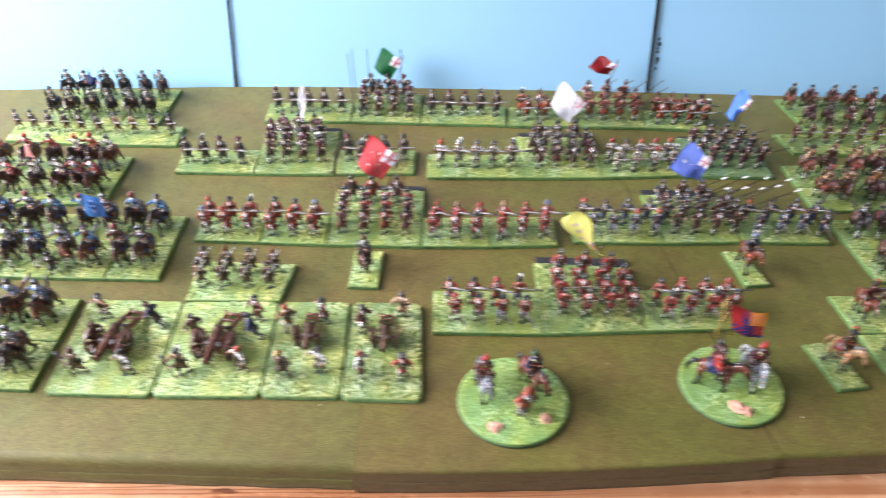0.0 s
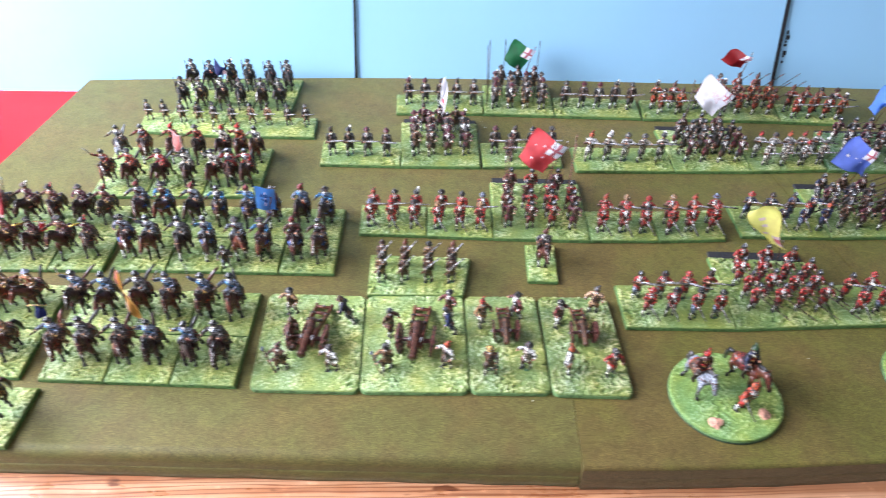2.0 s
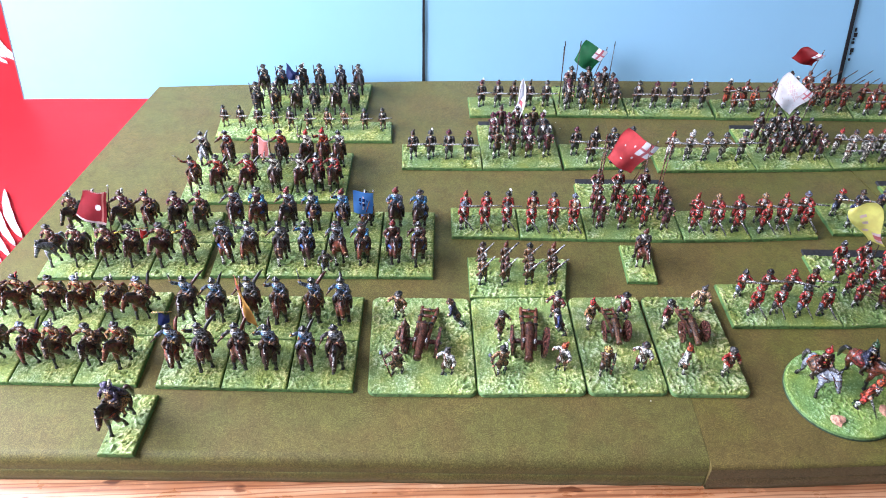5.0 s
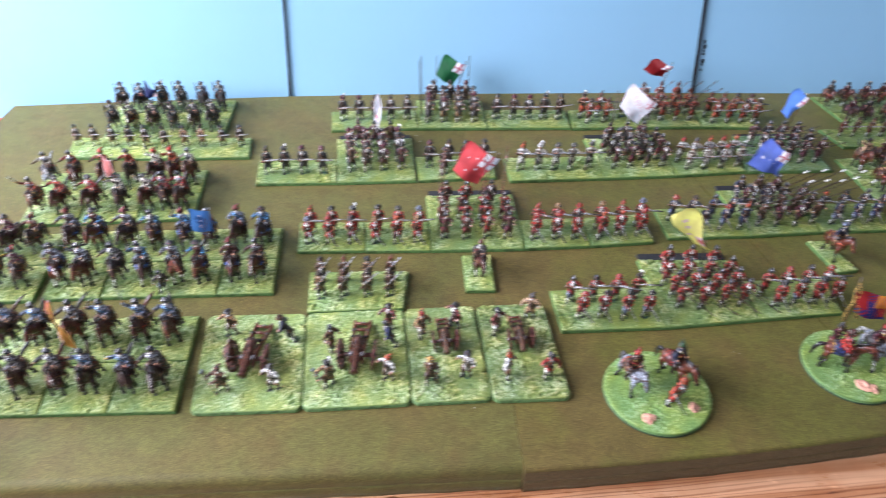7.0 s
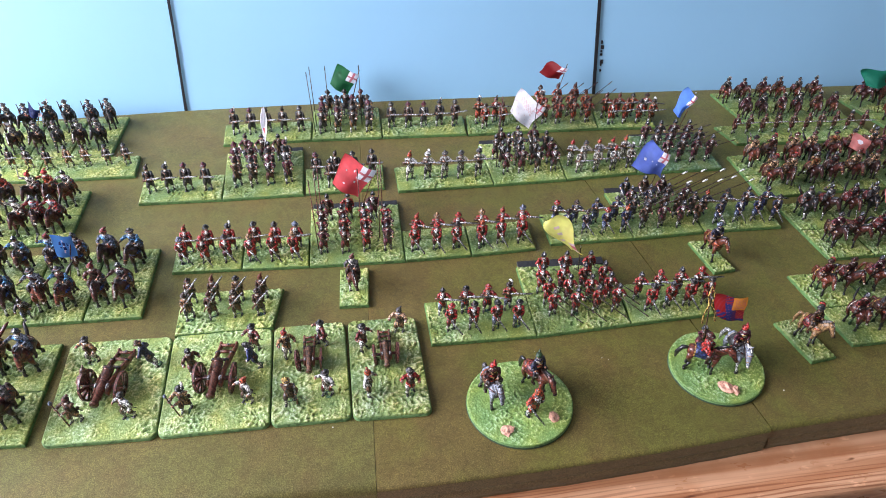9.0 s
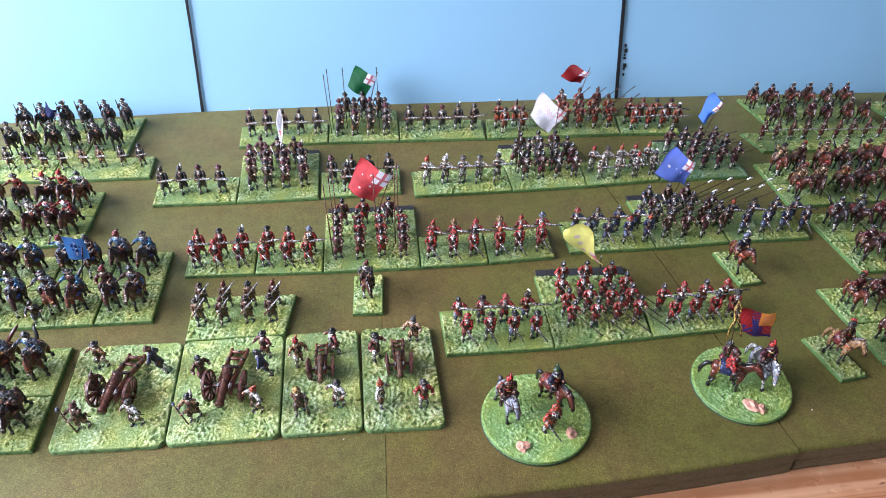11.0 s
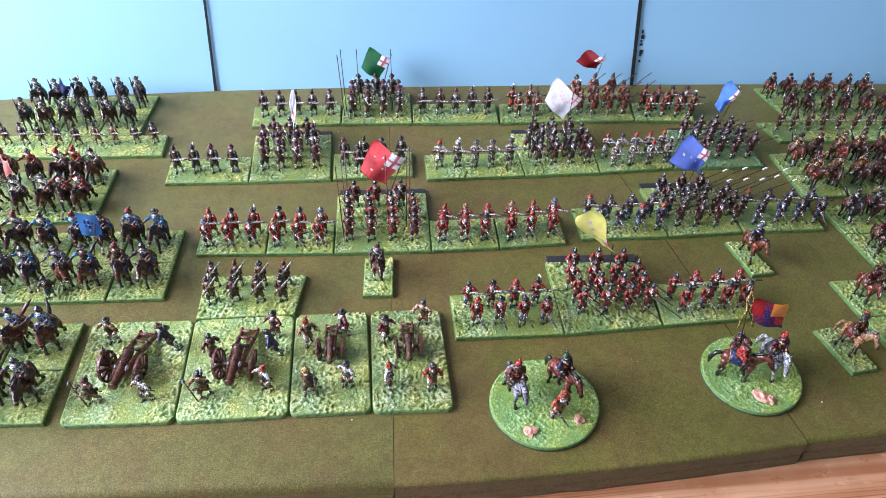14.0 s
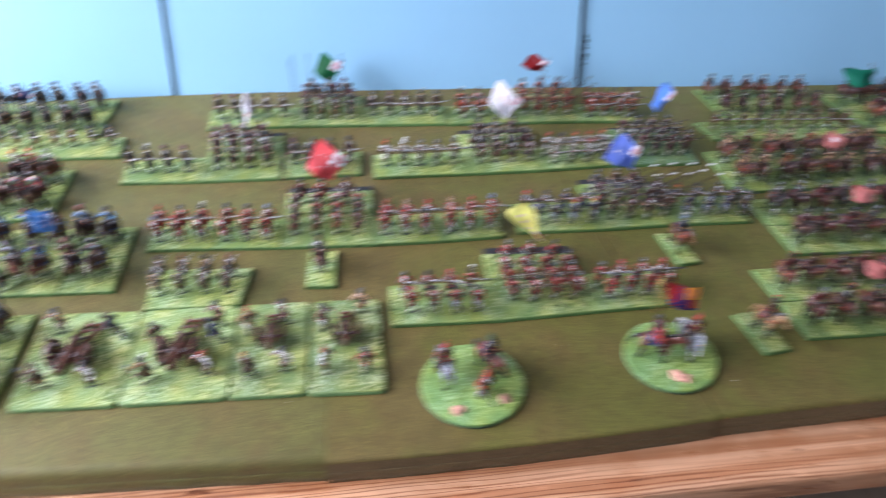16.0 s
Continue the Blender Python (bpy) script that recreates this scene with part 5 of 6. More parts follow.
foot_base([(0.1195, 0.791), (0.2005, 0.792), (0.2020, 0.832), (0.1225, 0.832)], [(0.62, [0.16, 0.42, 0.80], "level"), (0.3, [0.25, 0.5, 0.9], "ready")], ["orangered", "orange"], ["orangered", "brown"], "brown", "flocked base of orange-red toy musketeers", 1.06)
t5, t5c = foot_base([(0.2015, 0.792), (0.2765, 0.792), (0.2815, 0.858), (0.2045, 0.858)], [(0.24, squad(0, 4, 0.14, 0.86), "pikelevel"), (0.48, squad(0, 4, 0.12, 0.84), "pikelevel"), (0.74, squad(0, 3, 0.12, 0.7), "sword")], ["orangered", "orange", "orangered"], ["orangered", "brown"], "brown", "flocked base of orange-red toy pikemen with sloped pikes", 1.06, None, (54, "pike_wood", -6, 52, 0))
foot_base([(0.2775, 0.792), (0.3475, 0.789), (0.3500, 0.828), (0.2815, 0.830)], [(0.62, squad(0, 4, 0.14, 0.84), "level"), (0.28, squad(0, 4, 0.22, 0.94), "ready")], ["orangered", "orange"], ["orangered", "brown"], "brown", "flocked base of orange-red toy musketeers in two ranks", 1.04)
flag(t5, t5c, [(0.228, 0.056), (0.246, 0.052), (0.237, 0.036), (0.213, 0.043)], 0.85, canton("darkred"), 0.004, (0.235, 0.85), label="dark red paper flag with a pale canton")

# dragoons
foot_base([(-0.1685, 0.504), (-0.0875, 0.506), (-0.081, 0.552), (-0.170, 0.554)], [(0.72, squad(0, 4, 0.13, 0.84), "port"), (0.36, squad(0, 4, 0.14, 0.84), "port")], ["brown", "redwood", "brown", "tan"], ["brown", "grey", "redwood"], "brown", "flocked base of brown-coated toy dragoons with shouldered muskets", 1.0)
for bl, br in (((-0.444, 0.742), (-0.3515, 0.737)), ((-0.3505, 0.737), (-0.250, 0.738))):
    foot_base([bl, br, (br[0] - 0.002, br[1] + 0.038), (bl[0] - 0.003, bl[1] + 0.038)], [(0.6, squad(0, 5, 0.1, 0.9), "ready")], ["darkgrey", "tan", "darkgrey"], ["tan", "buff"], "dark", "flocked base of dismounted toy dragoons in buff breeches", 0.87)
for bl, br in (((0.432, 0.746), (0.520, 0.744)), ((0.521, 0.744), (0.610, 0.742))):
    foot_base([bl, br, (br[0] - 0.012, br[1] + 0.038), (bl[0] - 0.012, bl[1] + 0.038)], [(0.6, squad(0, 5, 0.12, 0.92), "ready")], ["darkred", "brown", "redwood"], ["brown", "darkred"], "brown", "flocked base of dismounted dark red toy dragoons", 0.84)


# ---- cavalry ----
def horse_base(corners, spots, horses, coats, hats, cloths, stances, gaits, label, size=1.14, spread=7, heading=2, nudge=0.0):
    thing, centre = base_thing("cavalry_base", corners, label, "miniatures base", "cavalry bases")
    for u, v in spots:
        p = within(corners, u + nudge, v) - centre
        head, hc = RND.choice(hats)
        mesh = rider(RND.choice(horses), RND.choice(coats), head, hc, RND.choice(cloths), RND.choice(stances), RND.choice(gaits), RND.randrange(4))
        placed("toy_rider", mesh, thing, pose(p.x, p.y, THICK - 0.0004, 0, 0, heading + RND.uniform(-spread, spread)) @ Matrix.Scale(0.95 * size * RND.uniform(0.97, 1.03), 4))
    return thing, centre


def squadron(corners, columns, ranks, each, label, **look_of):
    """Columns x ranks of small bases set edge to edge, each with a few mounted figures side by side."""
    made = []
    for j in range(ranks):
        for i in range(columns):
            u0, u1, v0, v1 = i / columns + 0.003, (i + 1) / columns - 0.003, j / ranks + 0.005, (j + 1) / ranks - 0.005
            cell = [tuple(within(corners, u, v))[:2] for u, v in ((u0, v0), (u1, v0), (u1, v1), (u0, v1))]
            n = each[i] if isinstance(each, (list, tuple)) else each
            made.append(horse_base(cell, [(0.5 + (k - (n - 1) / 2) * 0.92 / n, 0.5) for k in range(n)], label=label, **look_of))
    return made


STEEL = [("helmet", "steel")]
DARKHAT = [("hat", "black"), ("hat", "darkbrown"), ("hat", "darkgrey")]
h = squadron([(-0.407, 0.409), (-0.258, 0.407), (-0.258, 0.504), (-0.411, 0.504)], 3, 2, 2, "flocked base of helmeted toy horse in blue-grey on bay horses", horses=["bay", "chestnut", "dark_horse"], coats=["greyblue", "grey", "greyblue"], hats=STEEL, cloths=["darkred", "redwood", "bay"], stances=["sword", "pistol", "sword"], gaits=["gallop", "trot", "gallop"], size=1.22, heading=3)
n = squadron([(-0.567, 0.412), (-0.421, 0.410), (-0.421, 0.507), (-0.567, 0.509)], 3, 2, 2, "flocked base of buff-coated toy horse in grey hats", horses=["bay", "chestnut", "bay", "dark_horse", "chestnut"], coats=["buff", "tan", "buff", "brown"], hats=[("hat", "darkgrey"), ("hat", "black"), ("hat", "greyblue")], cloths=["redwood", "brown", "darkred"], stances=["reins", "pistol", "reins"], gaits=["walk", "trot", "walk"], heading=-4)
k1 = squadron([(-0.545, 0.522), (-0.402, 0.526), (-0.402, 0.614), (-0.545, 0.612)], 3, 2, 2, "flocked base of toy horse in dull rose coats and dark hats", horses=["bay", "dark_horse", "bay", "black_horse", "bay", "grey_horse"], coats=["rose", "rose", "rose", "maroon"], hats=DARKHAT, cloths=["brown", "darkred", "darkbrown"], stances=["reins", "reins", "pistol", "bugle"], gaits=["walk", "walk", "trot"], heading=0)
k2 = squadron([(-0.396, 0.527), (-0.200, 0.528), (-0.200, 0.617), (-0.398, 0.616)], 4, 2, 2, "flocked base of toy horse with sky-blue sashes and sleeves", horses=["bay", "chestnut", "bay", "dark_horse"], coats=["plate", "grey", "redwood", "plate", "greyblue"], hats=[("helmet", "steel"), ("hat", "darkgrey"), ("hat", "black"), ("cap", "darkred")], cloths=["skyblue", "redwood", "skyblue", "brown"], stances=["sword", "pistol", "reins", "sword"], gaits=["walk", "trot", "walk", "stand"], size=1.2, heading=5)
lone_at = Vector((-0.2945, 0.5335, 0)) - k2[2][1]
placed("toy_soldier", soldier("grey", "greyblue", "helmet", "steel", "work", 1), k2[2][0], pose(lone_at.x, lone_at.y, THICK - 0.0002, 0, 0, 25) @ Matrix.Scale(0.85, 4), "grey armoured figure on foot")
cl3 = squadron([(-0.452, 0.627), (-0.289, 0.633), (-0.289, 0.715), (-0.454, 0.711)], 3, 2, [2, 2, 3], "flocked base of toy horse in orange-red coats with drawn swords", horses=["bay", "dark_horse", "bay", "grey_horse", "chestnut"], coats=["orangered", "red", "orange", "orangered", "offwhite"], hats=[("hat", "black"), ("cap", "red"), ("helmet", "steel"), ("hat", "darkgrey")], cloths=["darkred", "brown", "red"], stances=["sword", "pistol", "sword"], gaits=["walk", "trot", "gallop"])
cl1 = squadron([(-0.417, 0.773), (-0.284, 0.777), (-0.281, 0.860), (-0.417, 0.857)], 3, 2, 2, "flocked base of pale-coated toy horse on black horses", horses=["black_horse", "dark_horse", "black_horse", "black_horse"], coats=["darkgrey", "navy", "grey", "darkgrey"], hats=[("hat", "black"), ("hat", "darkgrey")], cloths=["darkgrey", "darkbrown", "black"], stances=["carbine"], gaits=["walk", "stand"], size=1.02)
cr1 = squadron([(0.463, 0.783), (0.598, 0.781), (0.588, 0.858), (0.446, 0.862)], 3, 2, 2, "flocked base of toy horse in maroon on bay horses", horses=["bay", "chestnut", "bay", "dark_horse"], coats=["maroon", "darkgrey", "redwood", "navy"], hats=[("hat", "black")], cloths=["darkred", "brown", "maroon"], stances=["reins", "reins", "carbine"], gaits=["walk", "stand"], heading=-2, size=0.86, nudge=-0.2)
cr3 = squadron([(0.416, 0.645), (0.61, 0.652), (0.602, 0.731), (0.409, 0.722)], 4, 2, 2, "flocked base of buff-coated toy horse with raised swords", horses=["bay", "chestnut", "bay", "dark_horse", "bay"], coats=["cream", "redwood", "cream", "buff"], hats=[("helmet", "steel"), ("hat", "black"), ("hat", "redwood")], cloths=["brown", "redwood", "darkred"], stances=["sword", "sword", "pistol"], gaits=["gallop", "trot"], heading=3, size=1.04)
cr4 = squadron([(0.438, 0.546), (0.63, 0.550), (0.617, 0.636), (0.423, 0.632)], 4, 2, 2, "flocked base of toy horse in dark red coats on dark horses", horses=["bay", "dark_horse", "black_horse", "bay"], coats=["darkred", "maroon", "grey"], hats=[("helmet", "steel"), ("hat", "darkgrey")], cloths=["darkred", "redwood", "brown"], stances=["pistol", "sword", "reins"], gaits=["walk", "trot"], heading=8, size=1.05)
cr5 = squadron([(0.402, 0.441), (0.60, 0.447), (0.585, 0.533), (0.386, 0.528)], 4, 2, 2, "flocked base of toy horse in red and grey on bay horses", horses=["bay", "chestnut", "dark_horse", "bay"], coats=["grey", "redwood", "maroon", "darkred"], hats=[("helmet", "steel"), ("hat", "darkbrown")], cloths=["brown", "redwood", "darkred"], stances=["reins", "pistol", "reins"], gaits=["walk", "trot"], heading=10, size=1.05)
crx = squadron([(0.635, 0.756), (0.77, 0.750), (0.755, 0.840), (0.604, 0.845)], 3, 2, 2, "flocked base of toy horse in grey on bay horses", horses=["bay", "dark_horse", "chestnut"], coats=["grey", "maroon"], hats=[("hat", "black"), ("helmet", "steel")], cloths=["brown", "darkred"], stances=["sword", "reins", "bugle"], gaits=["walk", "trot"], heading=10, size=1.05)
crd = foot_base([(0.622, 0.700), (0.74, 0.694), (0.728, 0.742), (0.618, 0.744)], [(0.6, squad(0, 5, 0.12, 0.92), "ready")], ["grey", "redwood"], ["brown"], "dark", "flocked base of dismounted grey toy dragoons", 0.87)

plain_flag = lambda field, edge=None: (lambda u, v: edge if edge and (u < 0.06 or u > 0.94 or v < 0.08 or v > 0.92) else field)
flag(*k1[1], [(-0.490, 0.075), (-0.464, 0.082), (-0.477, 0.044), (-0.504, 0.049)], 0.545, lambda u, v: "palepink" if v > 0.93 or (v < 0.05 and int(u * 22) % 2) else "white" if (u - 0.7) ** 2 + (v - 0.5) ** 2 < 0.012 else "pink" if 0.82 < u < 0.9 else "crimson", 0.002, (-0.486, 0.545), label="crimson paper cornet with a fringed edge")
flag(*k2[6], [(-0.271, 0.058), (-0.253, 0.056), (-0.255, 0.032), (-0.272, 0.034)], 0.575, lambda u, v: "navy" if (u - 0.5) ** 2 + (v - 0.45) ** 2 < 0.05 and int(u * 15) % 3 and int(v * 13) % 3 else "palepink" if int(u * 30) in (14, 15) and 0.2 < v < 0.8 else "cornetblue", 0.0012, (-0.272, 0.575), label="sky-blue cornet flag with a worn dark badge", turn=0.0)
flag(*h[1], [(-0.3455, 0.070), (-0.3390, 0.072), (-0.3335, 0.021), (-0.3460, 0.037)], 0.452, lambda u, v: "pink" if v < 0.1 else "palepink" if v > 0.55 and u < 0.35 else "orange", 0.003, (-0.348, 0.452), label="long ochre cornet hanging from its pole")
flag(*cl3[4], [(-0.377, 0.045), (-0.364, 0.047), (-0.367, 0.025), (-0.379, 0.024)], 0.672, plain_flag("pink", "palepink"), 0.002, (-0.367, 0.672), label="salmon pink cornet flag with a pale edge")
flag(*cl1[3], [(-0.3760, 0.0425), (-0.3595, 0.0370), (-0.3615, 0.0262), (-0.3770, 0.0270)], 0.825, lambda u, v: "palepink" if u > 0.72 and v > 0.6 else "navy", 0.004, (-0.3775, 0.825), label="dark blue cornet flag with a pale corner")
flag(*cr3[2], [(0.517, 0.055), (0.530, 0.051), (0.532, 0.033), (0.515, 0.038)], 0.672, lambda u, v: "white" if (u - 0.45) ** 2 + (v - 0.4) ** 2 < 0.02 else "pink", 0.002, (0.534, 0.672), label="pink-red cornet flag with a white badge")
flag(*crx[3], [(0.598, 0.057), (0.626, 0.065), (0.637, 0.040), (0.611, 0.036)], 0.800, plain_flag("seagreen"), 0.005, (0.640, 0.800), label="sea-green cornet flag")
flag(*cr4[1], [(0.493, 0.056), (0.508, 0.059), (0.513, 0.042), (0.497, 0.039)], 0.575, plain_flag("pink"), 0.003, (0.515, 0.575), label="pink cornet flag")
flag(*cr5[1], [(0.443, 0.063), (0.456, 0.068), (0.462, 0.049), (0.447, 0.048)], 0.465, plain_flag("pink"), 0.003, (0.464, 0.465), label="salmon cornet flag")

for owner, at_y, corners, field in ((h[3], 0.425, [(-0.3921, 0.0652), (-0.3833, 0.0652), (-0.3867, 0.0537), (-0.3950, 0.0530)], "navy"), (k1[4], 0.545, [(-0.4534, 0.0378), (-0.4460, 0.0386), (-0.4475, 0.0282), (-0.4539, 0.0281)], "royalred")):
    edge = "black" if field == "navy" else "palepink"
    banner = flag(*owner, corners, at_y, lambda u, v: edge if v < 0.12 or (u < 0.1 and field != "navy") else field, 0.0012, across=14, turn=0.0, label="small square trumpet banner")
    at = Vector((owner[1].x, owner[1].y, GROUND + 0.0002))
    a, b = Vector((corners[0][0] - 0.004, at_y, corners[0][1])) - at, Vector((corners[1][0] + 0.001, at_y + 0.001, corners[1][1])) - at
    s = Sculpt(1, 0.0)
    s.tube([a * 1000, b * 1000], [0.55, 0.35], "straw", 6)
    placed("trumpet", s.mesh("trumpet"), banner, Matrix(), "thin brass trumpet")

# single mounted officers
horse_base([(-0.031, 0.5255), (-0.005, 0.525), (-0.004, 0.572), (-0.0305, 0.572)], [(0.5, 0.5)], ["bay"], ["grey"], [("cap", "redwood")], ["darkred"], ["reins"], ["stand"], "small flocked base with one toy officer on a bay horse", 1.05, heading=2)
horse_base([(0.319, 0.5375), (0.3405, 0.540), (0.3285, 0.583), (0.310, 0.582)], [(0.45, 0.52)], ["chestnut"], ["navy"], [("hat", "greyblue")], ["redwood"], ["reins"], ["walk"], "small flocked base with one toy officer on a chestnut horse", 1.12, heading=10, spread=2)
horse_base([(0.358, 0.427), (0.381, 0.4305), (0.3685, 0.4755), (0.3465, 0.472)], [(0.48, 0.5)], ["palomino"], ["brown"], [("hat", "darkgrey")], ["darkred"], ["officer"], ["stand"], "small flocked base with one brown toy officer on a palomino", 1.16, heading=18, spread=2)
horse_base([(-0.429, 0.352), (-0.404, 0.352), (-0.402, 0.402), (-0.4265, 0.402)], [(0.42, 0.5)], ["dark_horse"], ["violet"], [("hat", "violet")], ["buff"], ["cloak"], ["walk"], "small flocked base with one violet-cloaked toy officer on a dark horse", 1.26, heading=-12, spread=1)


# ---- command discs ----
def rock(parent, at, size, seed):
    bm = bmesh.new()
    bmesh.ops.create_icosphere(bm, subdivisions=2, radius=1.1)
    for v in bm.verts:
        k = 1 + 0.6 * noise.noise(v.co * 2.1 + Vector((seed, 0, 0)))
        v.co = Vector((v.co.x * size[0] * k, v.co.y * size[1] * k, max(-0.2, v.co.z) * size[2] * k))
    for face in bm.faces:
        face.smooth = False
    ob = part("stone", bm, STONE, parent, "pale pink stone chip")
    ob.matrix_basis = pose(*at, 0, 0, seed * 40)
    return ob


def command_disc(centre, rx, ry, label):
    thing = tagged(new("command_base"), label, "miniatures base", "command bases")
    thing.matrix_basis = pose(centre[0], centre[1], GROUND + 0.0002)
    placed("base_board", disc_mesh(rx, ry), thing, Matrix())
    return thing


d1 = command_disc((0.1085, 0.411), 0.0415, 0.040, "round flocked command base with two toy officers and stones")
placed("toy_rider", rider("grey_horse", "redwood", "cap", "red", "brown", "officer", "walk", 3), d1, pose(-0.0225, 0.006, THICK - 0.0004, 0, 0, 14) @ Matrix.Diagonal((1.12, 1.30, 1.10, 1)), "redwood-coated officer on a grey horse")
placed("toy_rider", rider("chestnut", "navy", "cap", "green", "darkred", "officer", "stand", 3), d1, pose(0.0135, 0.012, THICK - 0.0004, 0, 0, 34) @ Matrix.Diagonal((1.12, 1.34, 1.10, 1)), "navy-coated officer on a chestnut horse")
placed("toy_soldier", soldier("orangered", "red", "cap", "orange", "sword", 1), d1, pose(0.0062, -0.0115, THICK - 0.0002, 7, 0, 24) @ Matrix.Scale(1.18, 4), "red-coated officer leaning on his sword")
rock(d1, (-0.0145, -0.0255, THICK + 0.001), (0.0045, 0.0040, 0.0024), 1)
rock(d1, (0.0230, -0.0175, THICK + 0.001), (0.0046, 0.0036, 0.0026), 2.3)
d2 = command_disc((0.2765, 0.4305), 0.0385, 0.0375, "round flocked command base with mounted toy officers and a standard")
placed("toy_rider", rider("chestnut", "red", "hat", "redwood", "blue", "officer", "stand", 3), d2, pose(-0.0165, -0.001, THICK - 0.0004, 0, 0, 68) @ Matrix.Diagonal((1.12, 1.40, 1.10, 1)), "red-coated officer on a chestnut horse")
placed("toy_rider", rider("grey_horse", "maroon", "cap", "red", "darkgrey", "officer", "walk", 1), d2, pose(0.0140, 0.004, THICK - 0.0004, 0, 0, 8) @ Matrix.Diagonal((1.12, 1.32, 1.12, 1)), "maroon-coated officer on a grey horse")
placed("toy_soldier", soldier("maroon", "darkred", "helmet", "steel", "pike", 2), d2, pose(-0.010, 0.0185, THICK - 0.0002, 0, 0, 10) @ Matrix.Scale(1.0, 4))
rock(d2, (-0.001, -0.0225, THICK + 0.001), (0.0060, 0.0042, 0.0026), 3.1)
rock(d2, (0.0045, -0.0260, THICK + 0.001), (0.0030, 0.0036, 0.0030), 4.4)


def royal(u, v):
    """Quartered: lions on red, lilies on blue, a gold quarter with a red lion, each in small painted strokes."""
    i, j = int(u * 44), int(v * 44)
    if u > 0.54 and v < 0.58:
        return "gold" if i in (24, 43) or j in (0, 25) else "cross" if (i * 3 + j * 5) % 11 < 3 and 26 < i < 42 and 2 < j < 23 else "gold"
    if u < 0.34:
        return "royalblue" if v > 0.70 and (i + j) % 7 < 4 else "crimson" if (2 * i + j) % 9 < 3 else "royalred"
    if u < 0.54:
        return "crimson" if v < 0.36 and (i + j) % 6 < 4 else "cross" if (i * 5 + j * 3) % 17 == 0 else "royalblue"
    if u < 0.70:
        return "crimson" if (i + 2 * j) % 7 < 2 else "royalblue"
    return "royalblue" if v > 0.93 else "gold" if (i * 3 + j * 7) % 23 == 0 else "red" if (i + j) % 5 == 0 else "crimson"


d2c = Vector((0.2765, 0.4305, 0))
flag(d2, d2c, [(0.2655, 0.0650), (0.2850, 0.0710), (0.2915, 0.0405), (0.2700, 0.0425)], 0.445, royal, 0.0025, across=44, label="quartered red, blue and gold royal standard")
s = Sculpt(5, 0.0)
s.tube([(-6.5, 16.0, 3.4), (-13.5, 15.0, 45), (-21.5, 14.5, 89)], [0.65, 0.6, 0.55], "brown", 6)
placed("standard_pole", s.mesh("standard_pole"), d2, Matrix(), "dark wooden pole")
s = Sculpt(5, 0.0)
s.tube([(-21, 13.5, 84), (-22.5, 12.0, 76), (-19.5, 11.2, 66), (-21.0, 11.0, 56), (-20, 10.6, 46)], [0.55, 0.6, 0.6, 0.6, 0.9], "straw", 5)
s.tube([(-21, 13.5, 84), (-17.5, 12.0, 77), (-17.5, 11.2, 66), (-12.0, 11.0, 58), (-10, 10.6, 48)], [0.55, 0.6, 0.6, 0.6, 1.1], "straw", 5)
placed("tassel_cord", s.mesh("tassel_cord"), d2, Matrix(), "yellow tasselled cord")


# ---- guns ----
def spoked_wheel(radius, colour):
    """Rim, ten spokes and hub in one connected casting, axle along x."""
    n = 20
    levels = ((1.7, 1.5), (radius - 1.5, 0.55), (radius, 0.85))
    verts, faces = [], []
    for sx in (-1, 1):
        for r, half in levels:
            for k in range(n):
                w = 2 * math.pi * (k + (0.25 if k % 2 and r == levels[0][0] else 0)) / n
                verts.append((sx * half * 0.001, r * math.cos(w) * 0.001, r * math.sin(w) * 0.001))
        verts.append((sx * 0.0022, 0, 0))
    side = 3 * n + 1
    for k in range(n):
        q = (k + 1) % n
        for o, flip in ((0, False), (side, True)):
            fs = [(o + n + k, o + n + q, o + 2 * n + q, o + 2 * n + k), (o + 3 * n, o + k, o + q)]
            if k % 2 == 0:
                fs.append((o + k, o + q, o + n + q, o + n + k))
            faces += [tuple(reversed(f)) if flip else f for f in fs]
        faces.append((2 * n + k, 2 * n + q, side + 2 * n + q, side + 2 * n + k))
        if k % 2:
            faces += [(n + q, n + k, side + n + k, side + n + q), (k, q, side + q, side + k)]
        else:
            faces += [(k, n + k, side + n + k, side + k), (n + q, q, side + q, side + n + q)]
    data = bpy.data.meshes.new("wheel")
    data.from_pydata(verts, [], faces)
    data.materials.append(PAINT[colour])
    data.update()
    return data


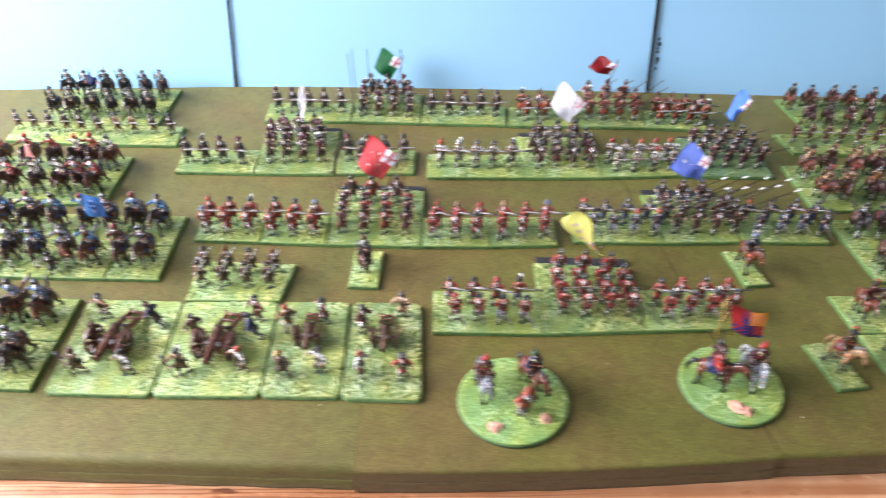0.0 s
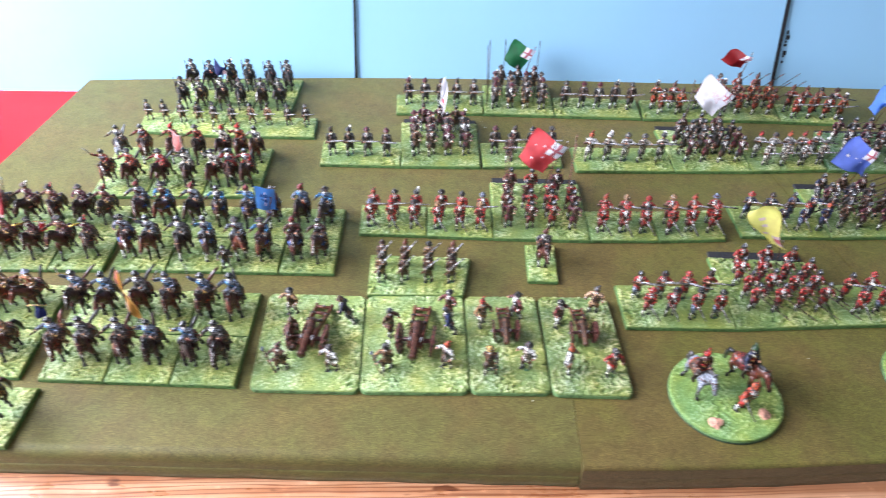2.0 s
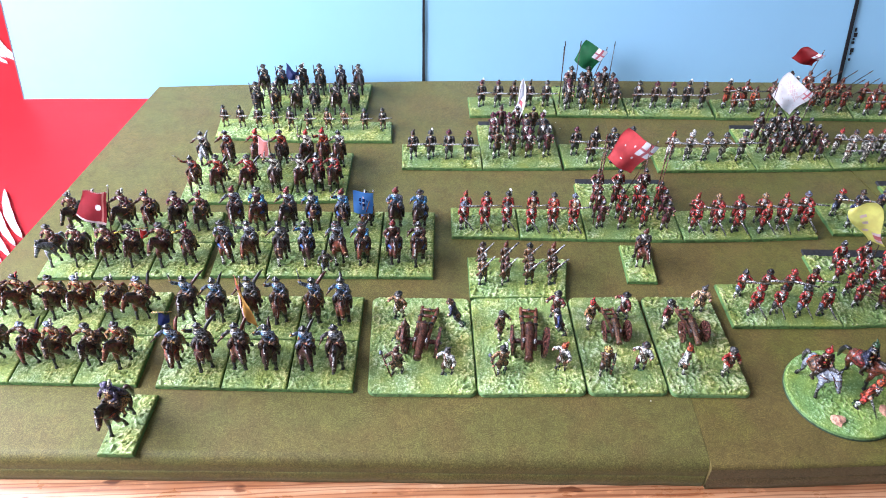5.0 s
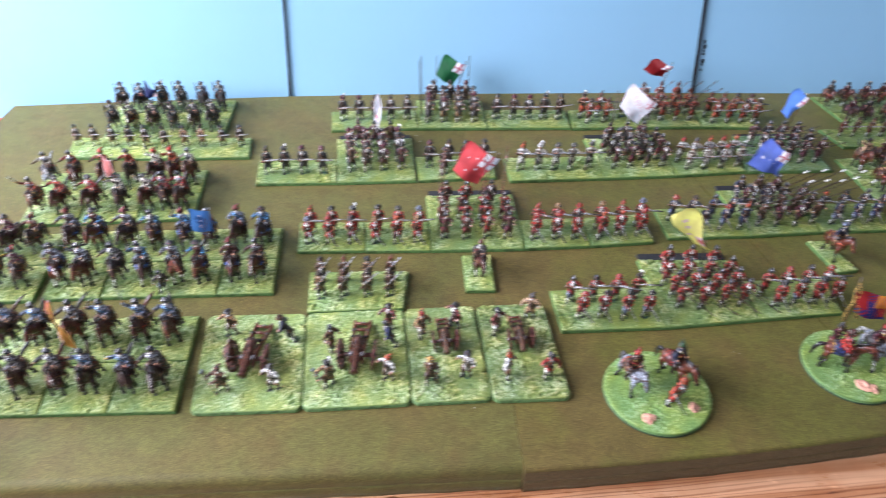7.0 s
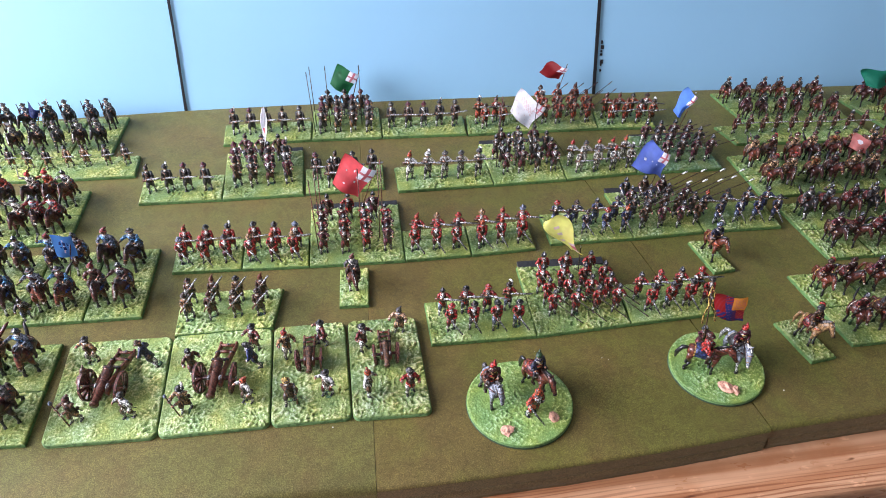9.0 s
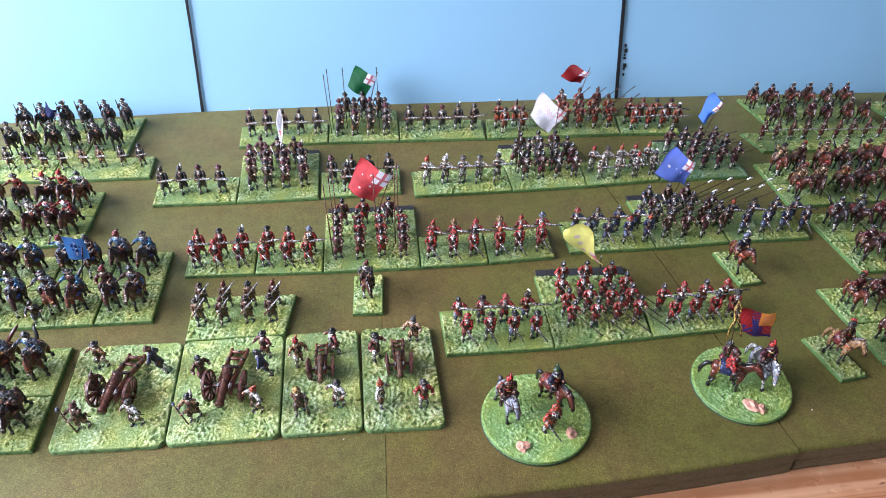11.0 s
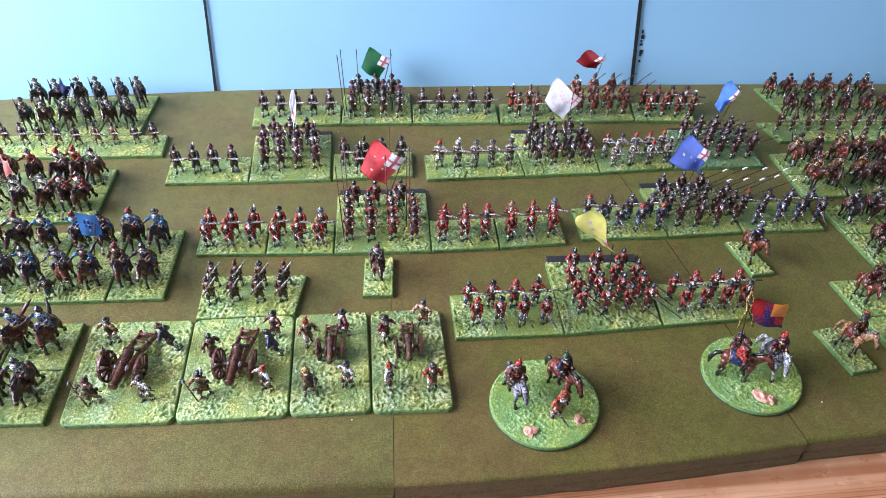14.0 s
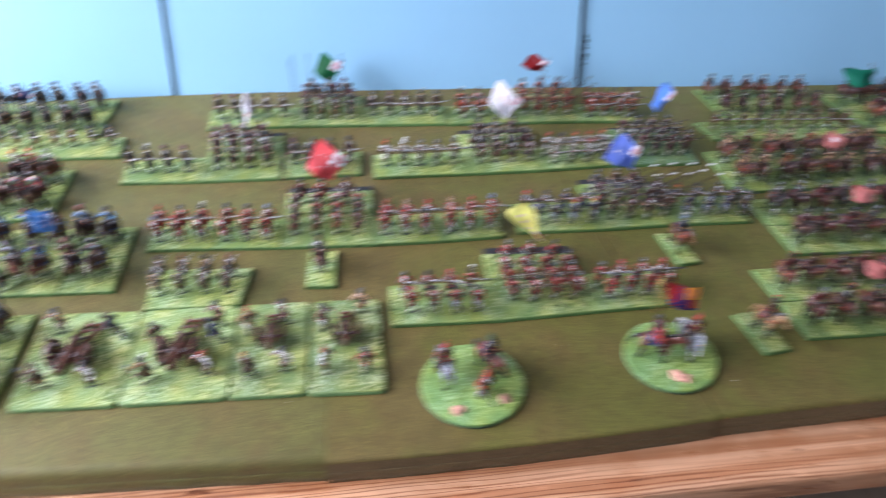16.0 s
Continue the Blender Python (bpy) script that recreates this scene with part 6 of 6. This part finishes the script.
def cannon(parent, at, turn, k, colour, barrel_colour):
    """A field gun: barrel low to the front, split trail high to the back."""
    gun = new("cannon")
    gun.parent = parent
    gun.matrix_basis = pose(at[0], at[1], THICK, 0, 0, turn) @ Matrix.Scale(k, 4)
    tagged(gun, "brown wooden cannon with a dull bronze barrel")
    s = Sculpt(2, 0.08)
    s.tube([(0, 13.5, 14.6), (0, 12, 14.4), (0, 11, 14.3), (0, 3.0, 13.4), (0, -4.0, 12.8), (0, -13.0, 12.0), (0, -15.2, 11.8), (0, -16.4, 11.7)], [0.9, 1.5, 3.3, 3.1, 2.8, 2.2, 3.0, 2.6], barrel_colour, 10)
    for y, r in ((9.0, 3.5), (1.0, 3.3), (-5.0, 2.9), (-10.5, 2.6)):
        z = 14.1 + (y - 9) * 0.12
        s.tube([(0, y + 0.6, z), (0, y - 0.6, z)], [r, r], barrel_colour, 10)
    s.tube([(-4.6, 0.5, 13.0), (4.6, 0.5, 13.0)], [1.2, 1.2], barrel_colour, 7)
    placed("barrel", s.mesh("barrel"), gun, Matrix())
    s = Sculpt(4, 0.12)
    for sx in (-1, 1):
        s.tube([(sx * 3.9, -6, 10.0), (sx * 4.0, 2, 11.2), (sx * 4.2, 12, 9.6), (sx * 4.8, 24, 5.4), (sx * 5.2, 33, 2.6), (sx * 5.2, 35, 3.0)], [(1.3, 2.4), (1.4, 3.2), (1.4, 2.8), (1.4, 2.2), (1.4, 1.8), (1.2, 1.4)], "trail_wood", 7)
    for y, z in ((9, 8.6), (18, 6.6)):
        s.tube([(-4.6, y, z), (4.6, y, z)], [1.2, 1.2], colour, 6)
    for y, z in ((25.5, 5.6), (33.0, 3.4)):
        s.tube([(-5.2, y, z), (0, y, z + 0.2), (5.2, y, z)], [(1.3, 1.1)] * 3, "trail_wood", 6, (0, 1, 0))
    s.ball((0, 33.0, 4.8), (1.0, 1.0, 0.7), "gunmetal", 8, 4)
    s.tube([(-11.6, 0, 10.2), (11.6, 0, 10.2)], [1.5, 1.5], colour, 7)
    for sx in (-1, 1):
        s.ball((sx * 3.6, -2.0, 13.4), (1.2, 2.2, 1.4), "gunmetal", 6, 4)
        s.tube([(sx * 4.1, 13, 12.0), (sx * 4.1, 14.2, 11.8)], [(1.9, 1.3), (1.9, 1.3)], "black", 6)
        s.tube([(sx * 4.8, 23, 7.2), (sx * 4.8, 24.2, 6.8)], [(1.9, 1.3), (1.9, 1.3)], "black", 6)
        s.ball((sx * 5.2, 34.5, 4.2), (1.3, 1.3, 1.0), "trail_wood", 6, 4)
        s.ball((sx * 12.0, 0, 10.0), (1.6, 1.4, 1.4), "gunmetal", 6, 4)
    placed("carriage", s.mesh("carriage"), gun, Matrix())
    wheel = spoked_wheel(10.2, colour)
    for sx in (-10.6, 10.6):
        placed("wheel", wheel, gun, pose(sx * 0.001, 0, 0.0104, 0, 7 if sx > 0 else -7, 0))
    return gun


def gun_base(corners, crew, gun_at, k, turn, label, colour="redwood", barrel="bronze"):
    thing, centre = base_thing("gun_base", corners, label, "miniatures base", "gun bases", rounding=0.006)
    g = within(corners, *gun_at) - centre
    cannon(thing, (g.x, g.y), turn, k, colour, barrel)
    for u, v, coat, legs, head, hc, stance, heading, *tilt in crew:
        p = within(corners, u, v) - centre
        placed("toy_soldier", soldier(coat, legs, head, hc, stance, RND.randrange(4)), thing, pose(p.x, p.y, THICK - 0.0002, tilt[0] if tilt else 0, 0, heading) @ Matrix.Scale(0.99, 4))
    return thing


gun_base([(-0.247, 0.405), (-0.1655, 0.405), (-0.1695, 0.503), (-0.251, 0.503)], [(0.27, 0.20, "brown", "tan", "cap", "redwood", "crew", -20), (0.74, 0.20, "white", "brown", "cap", "grey", "work", -30), (0.25, 0.52, "brown", "tan", "cap", "brown", "work", 60, 18), (0.28, 0.78, "buff", "offwhite", "hat", "darkgrey", "work", -20), (0.90, 0.70, "navy", "black", "hat", "brown", "work", -100, 20)], (0.50, 0.42), 1.2, -8, "rounded flocked base with a large toy cannon and crew")
gun_base([(-0.1645, 0.405), (-0.083, 0.407), (-0.0875, 0.505), (-0.1685, 0.503)], [(0.24, 0.22, "tan", "brown", "hat", "black", "crew", 0), (0.80, 0.24, "white", "brown", "cap", "orange", "work", -40), (0.26, 0.58, "brown", "redwood", "helmet", "steel", "work", 40), (0.88, 0.60, "blue", "navy", "helmet", "steel", "work", -90, 14), (0.84, 0.78, "darkred", "brown", "hat", "black", "work", -30)], (0.51, 0.41), 1.2, -5, "rounded flocked base with a large toy cannon and crew")
gun_base([(-0.082, 0.407), (-0.0215, 0.408), (-0.027, 0.507), (-0.086, 0.505)], [(0.24, 0.20, "brown", "darkbrown", "hat", "straw", "rest", 0), (0.72, 0.24, "white", "darkred", "hat", "darkgrey", "work", -30), (0.20, 0.68, "buff", "offwhite", "cap", "red", "work", 30), (0.68, 0.76, "darkred", "grey", "hat", "black", "work", -60)], (0.50, 0.54), 0.86, 2, "rounded flocked base with a small toy cannon and crew", "redwood", "brown")
gun_base([(-0.0205, 0.407), (0.040, 0.407), (0.034, 0.507), (-0.024, 0.507)], [(0.22, 0.22, "white", "brown", "cap", "orange", "work", 60), (0.76, 0.20, "red", "offwhite", "hat", "grey", "work", 10), (0.20, 0.68, "darkred", "white", "hat", "black", "work", 40), (0.74, 0.84, "cream", "buff", "cap", "grey", "work", -20)], (0.50, 0.54), 0.86, 2, "rounded flocked base with a small toy cannon and crew", "redwood", "brown")
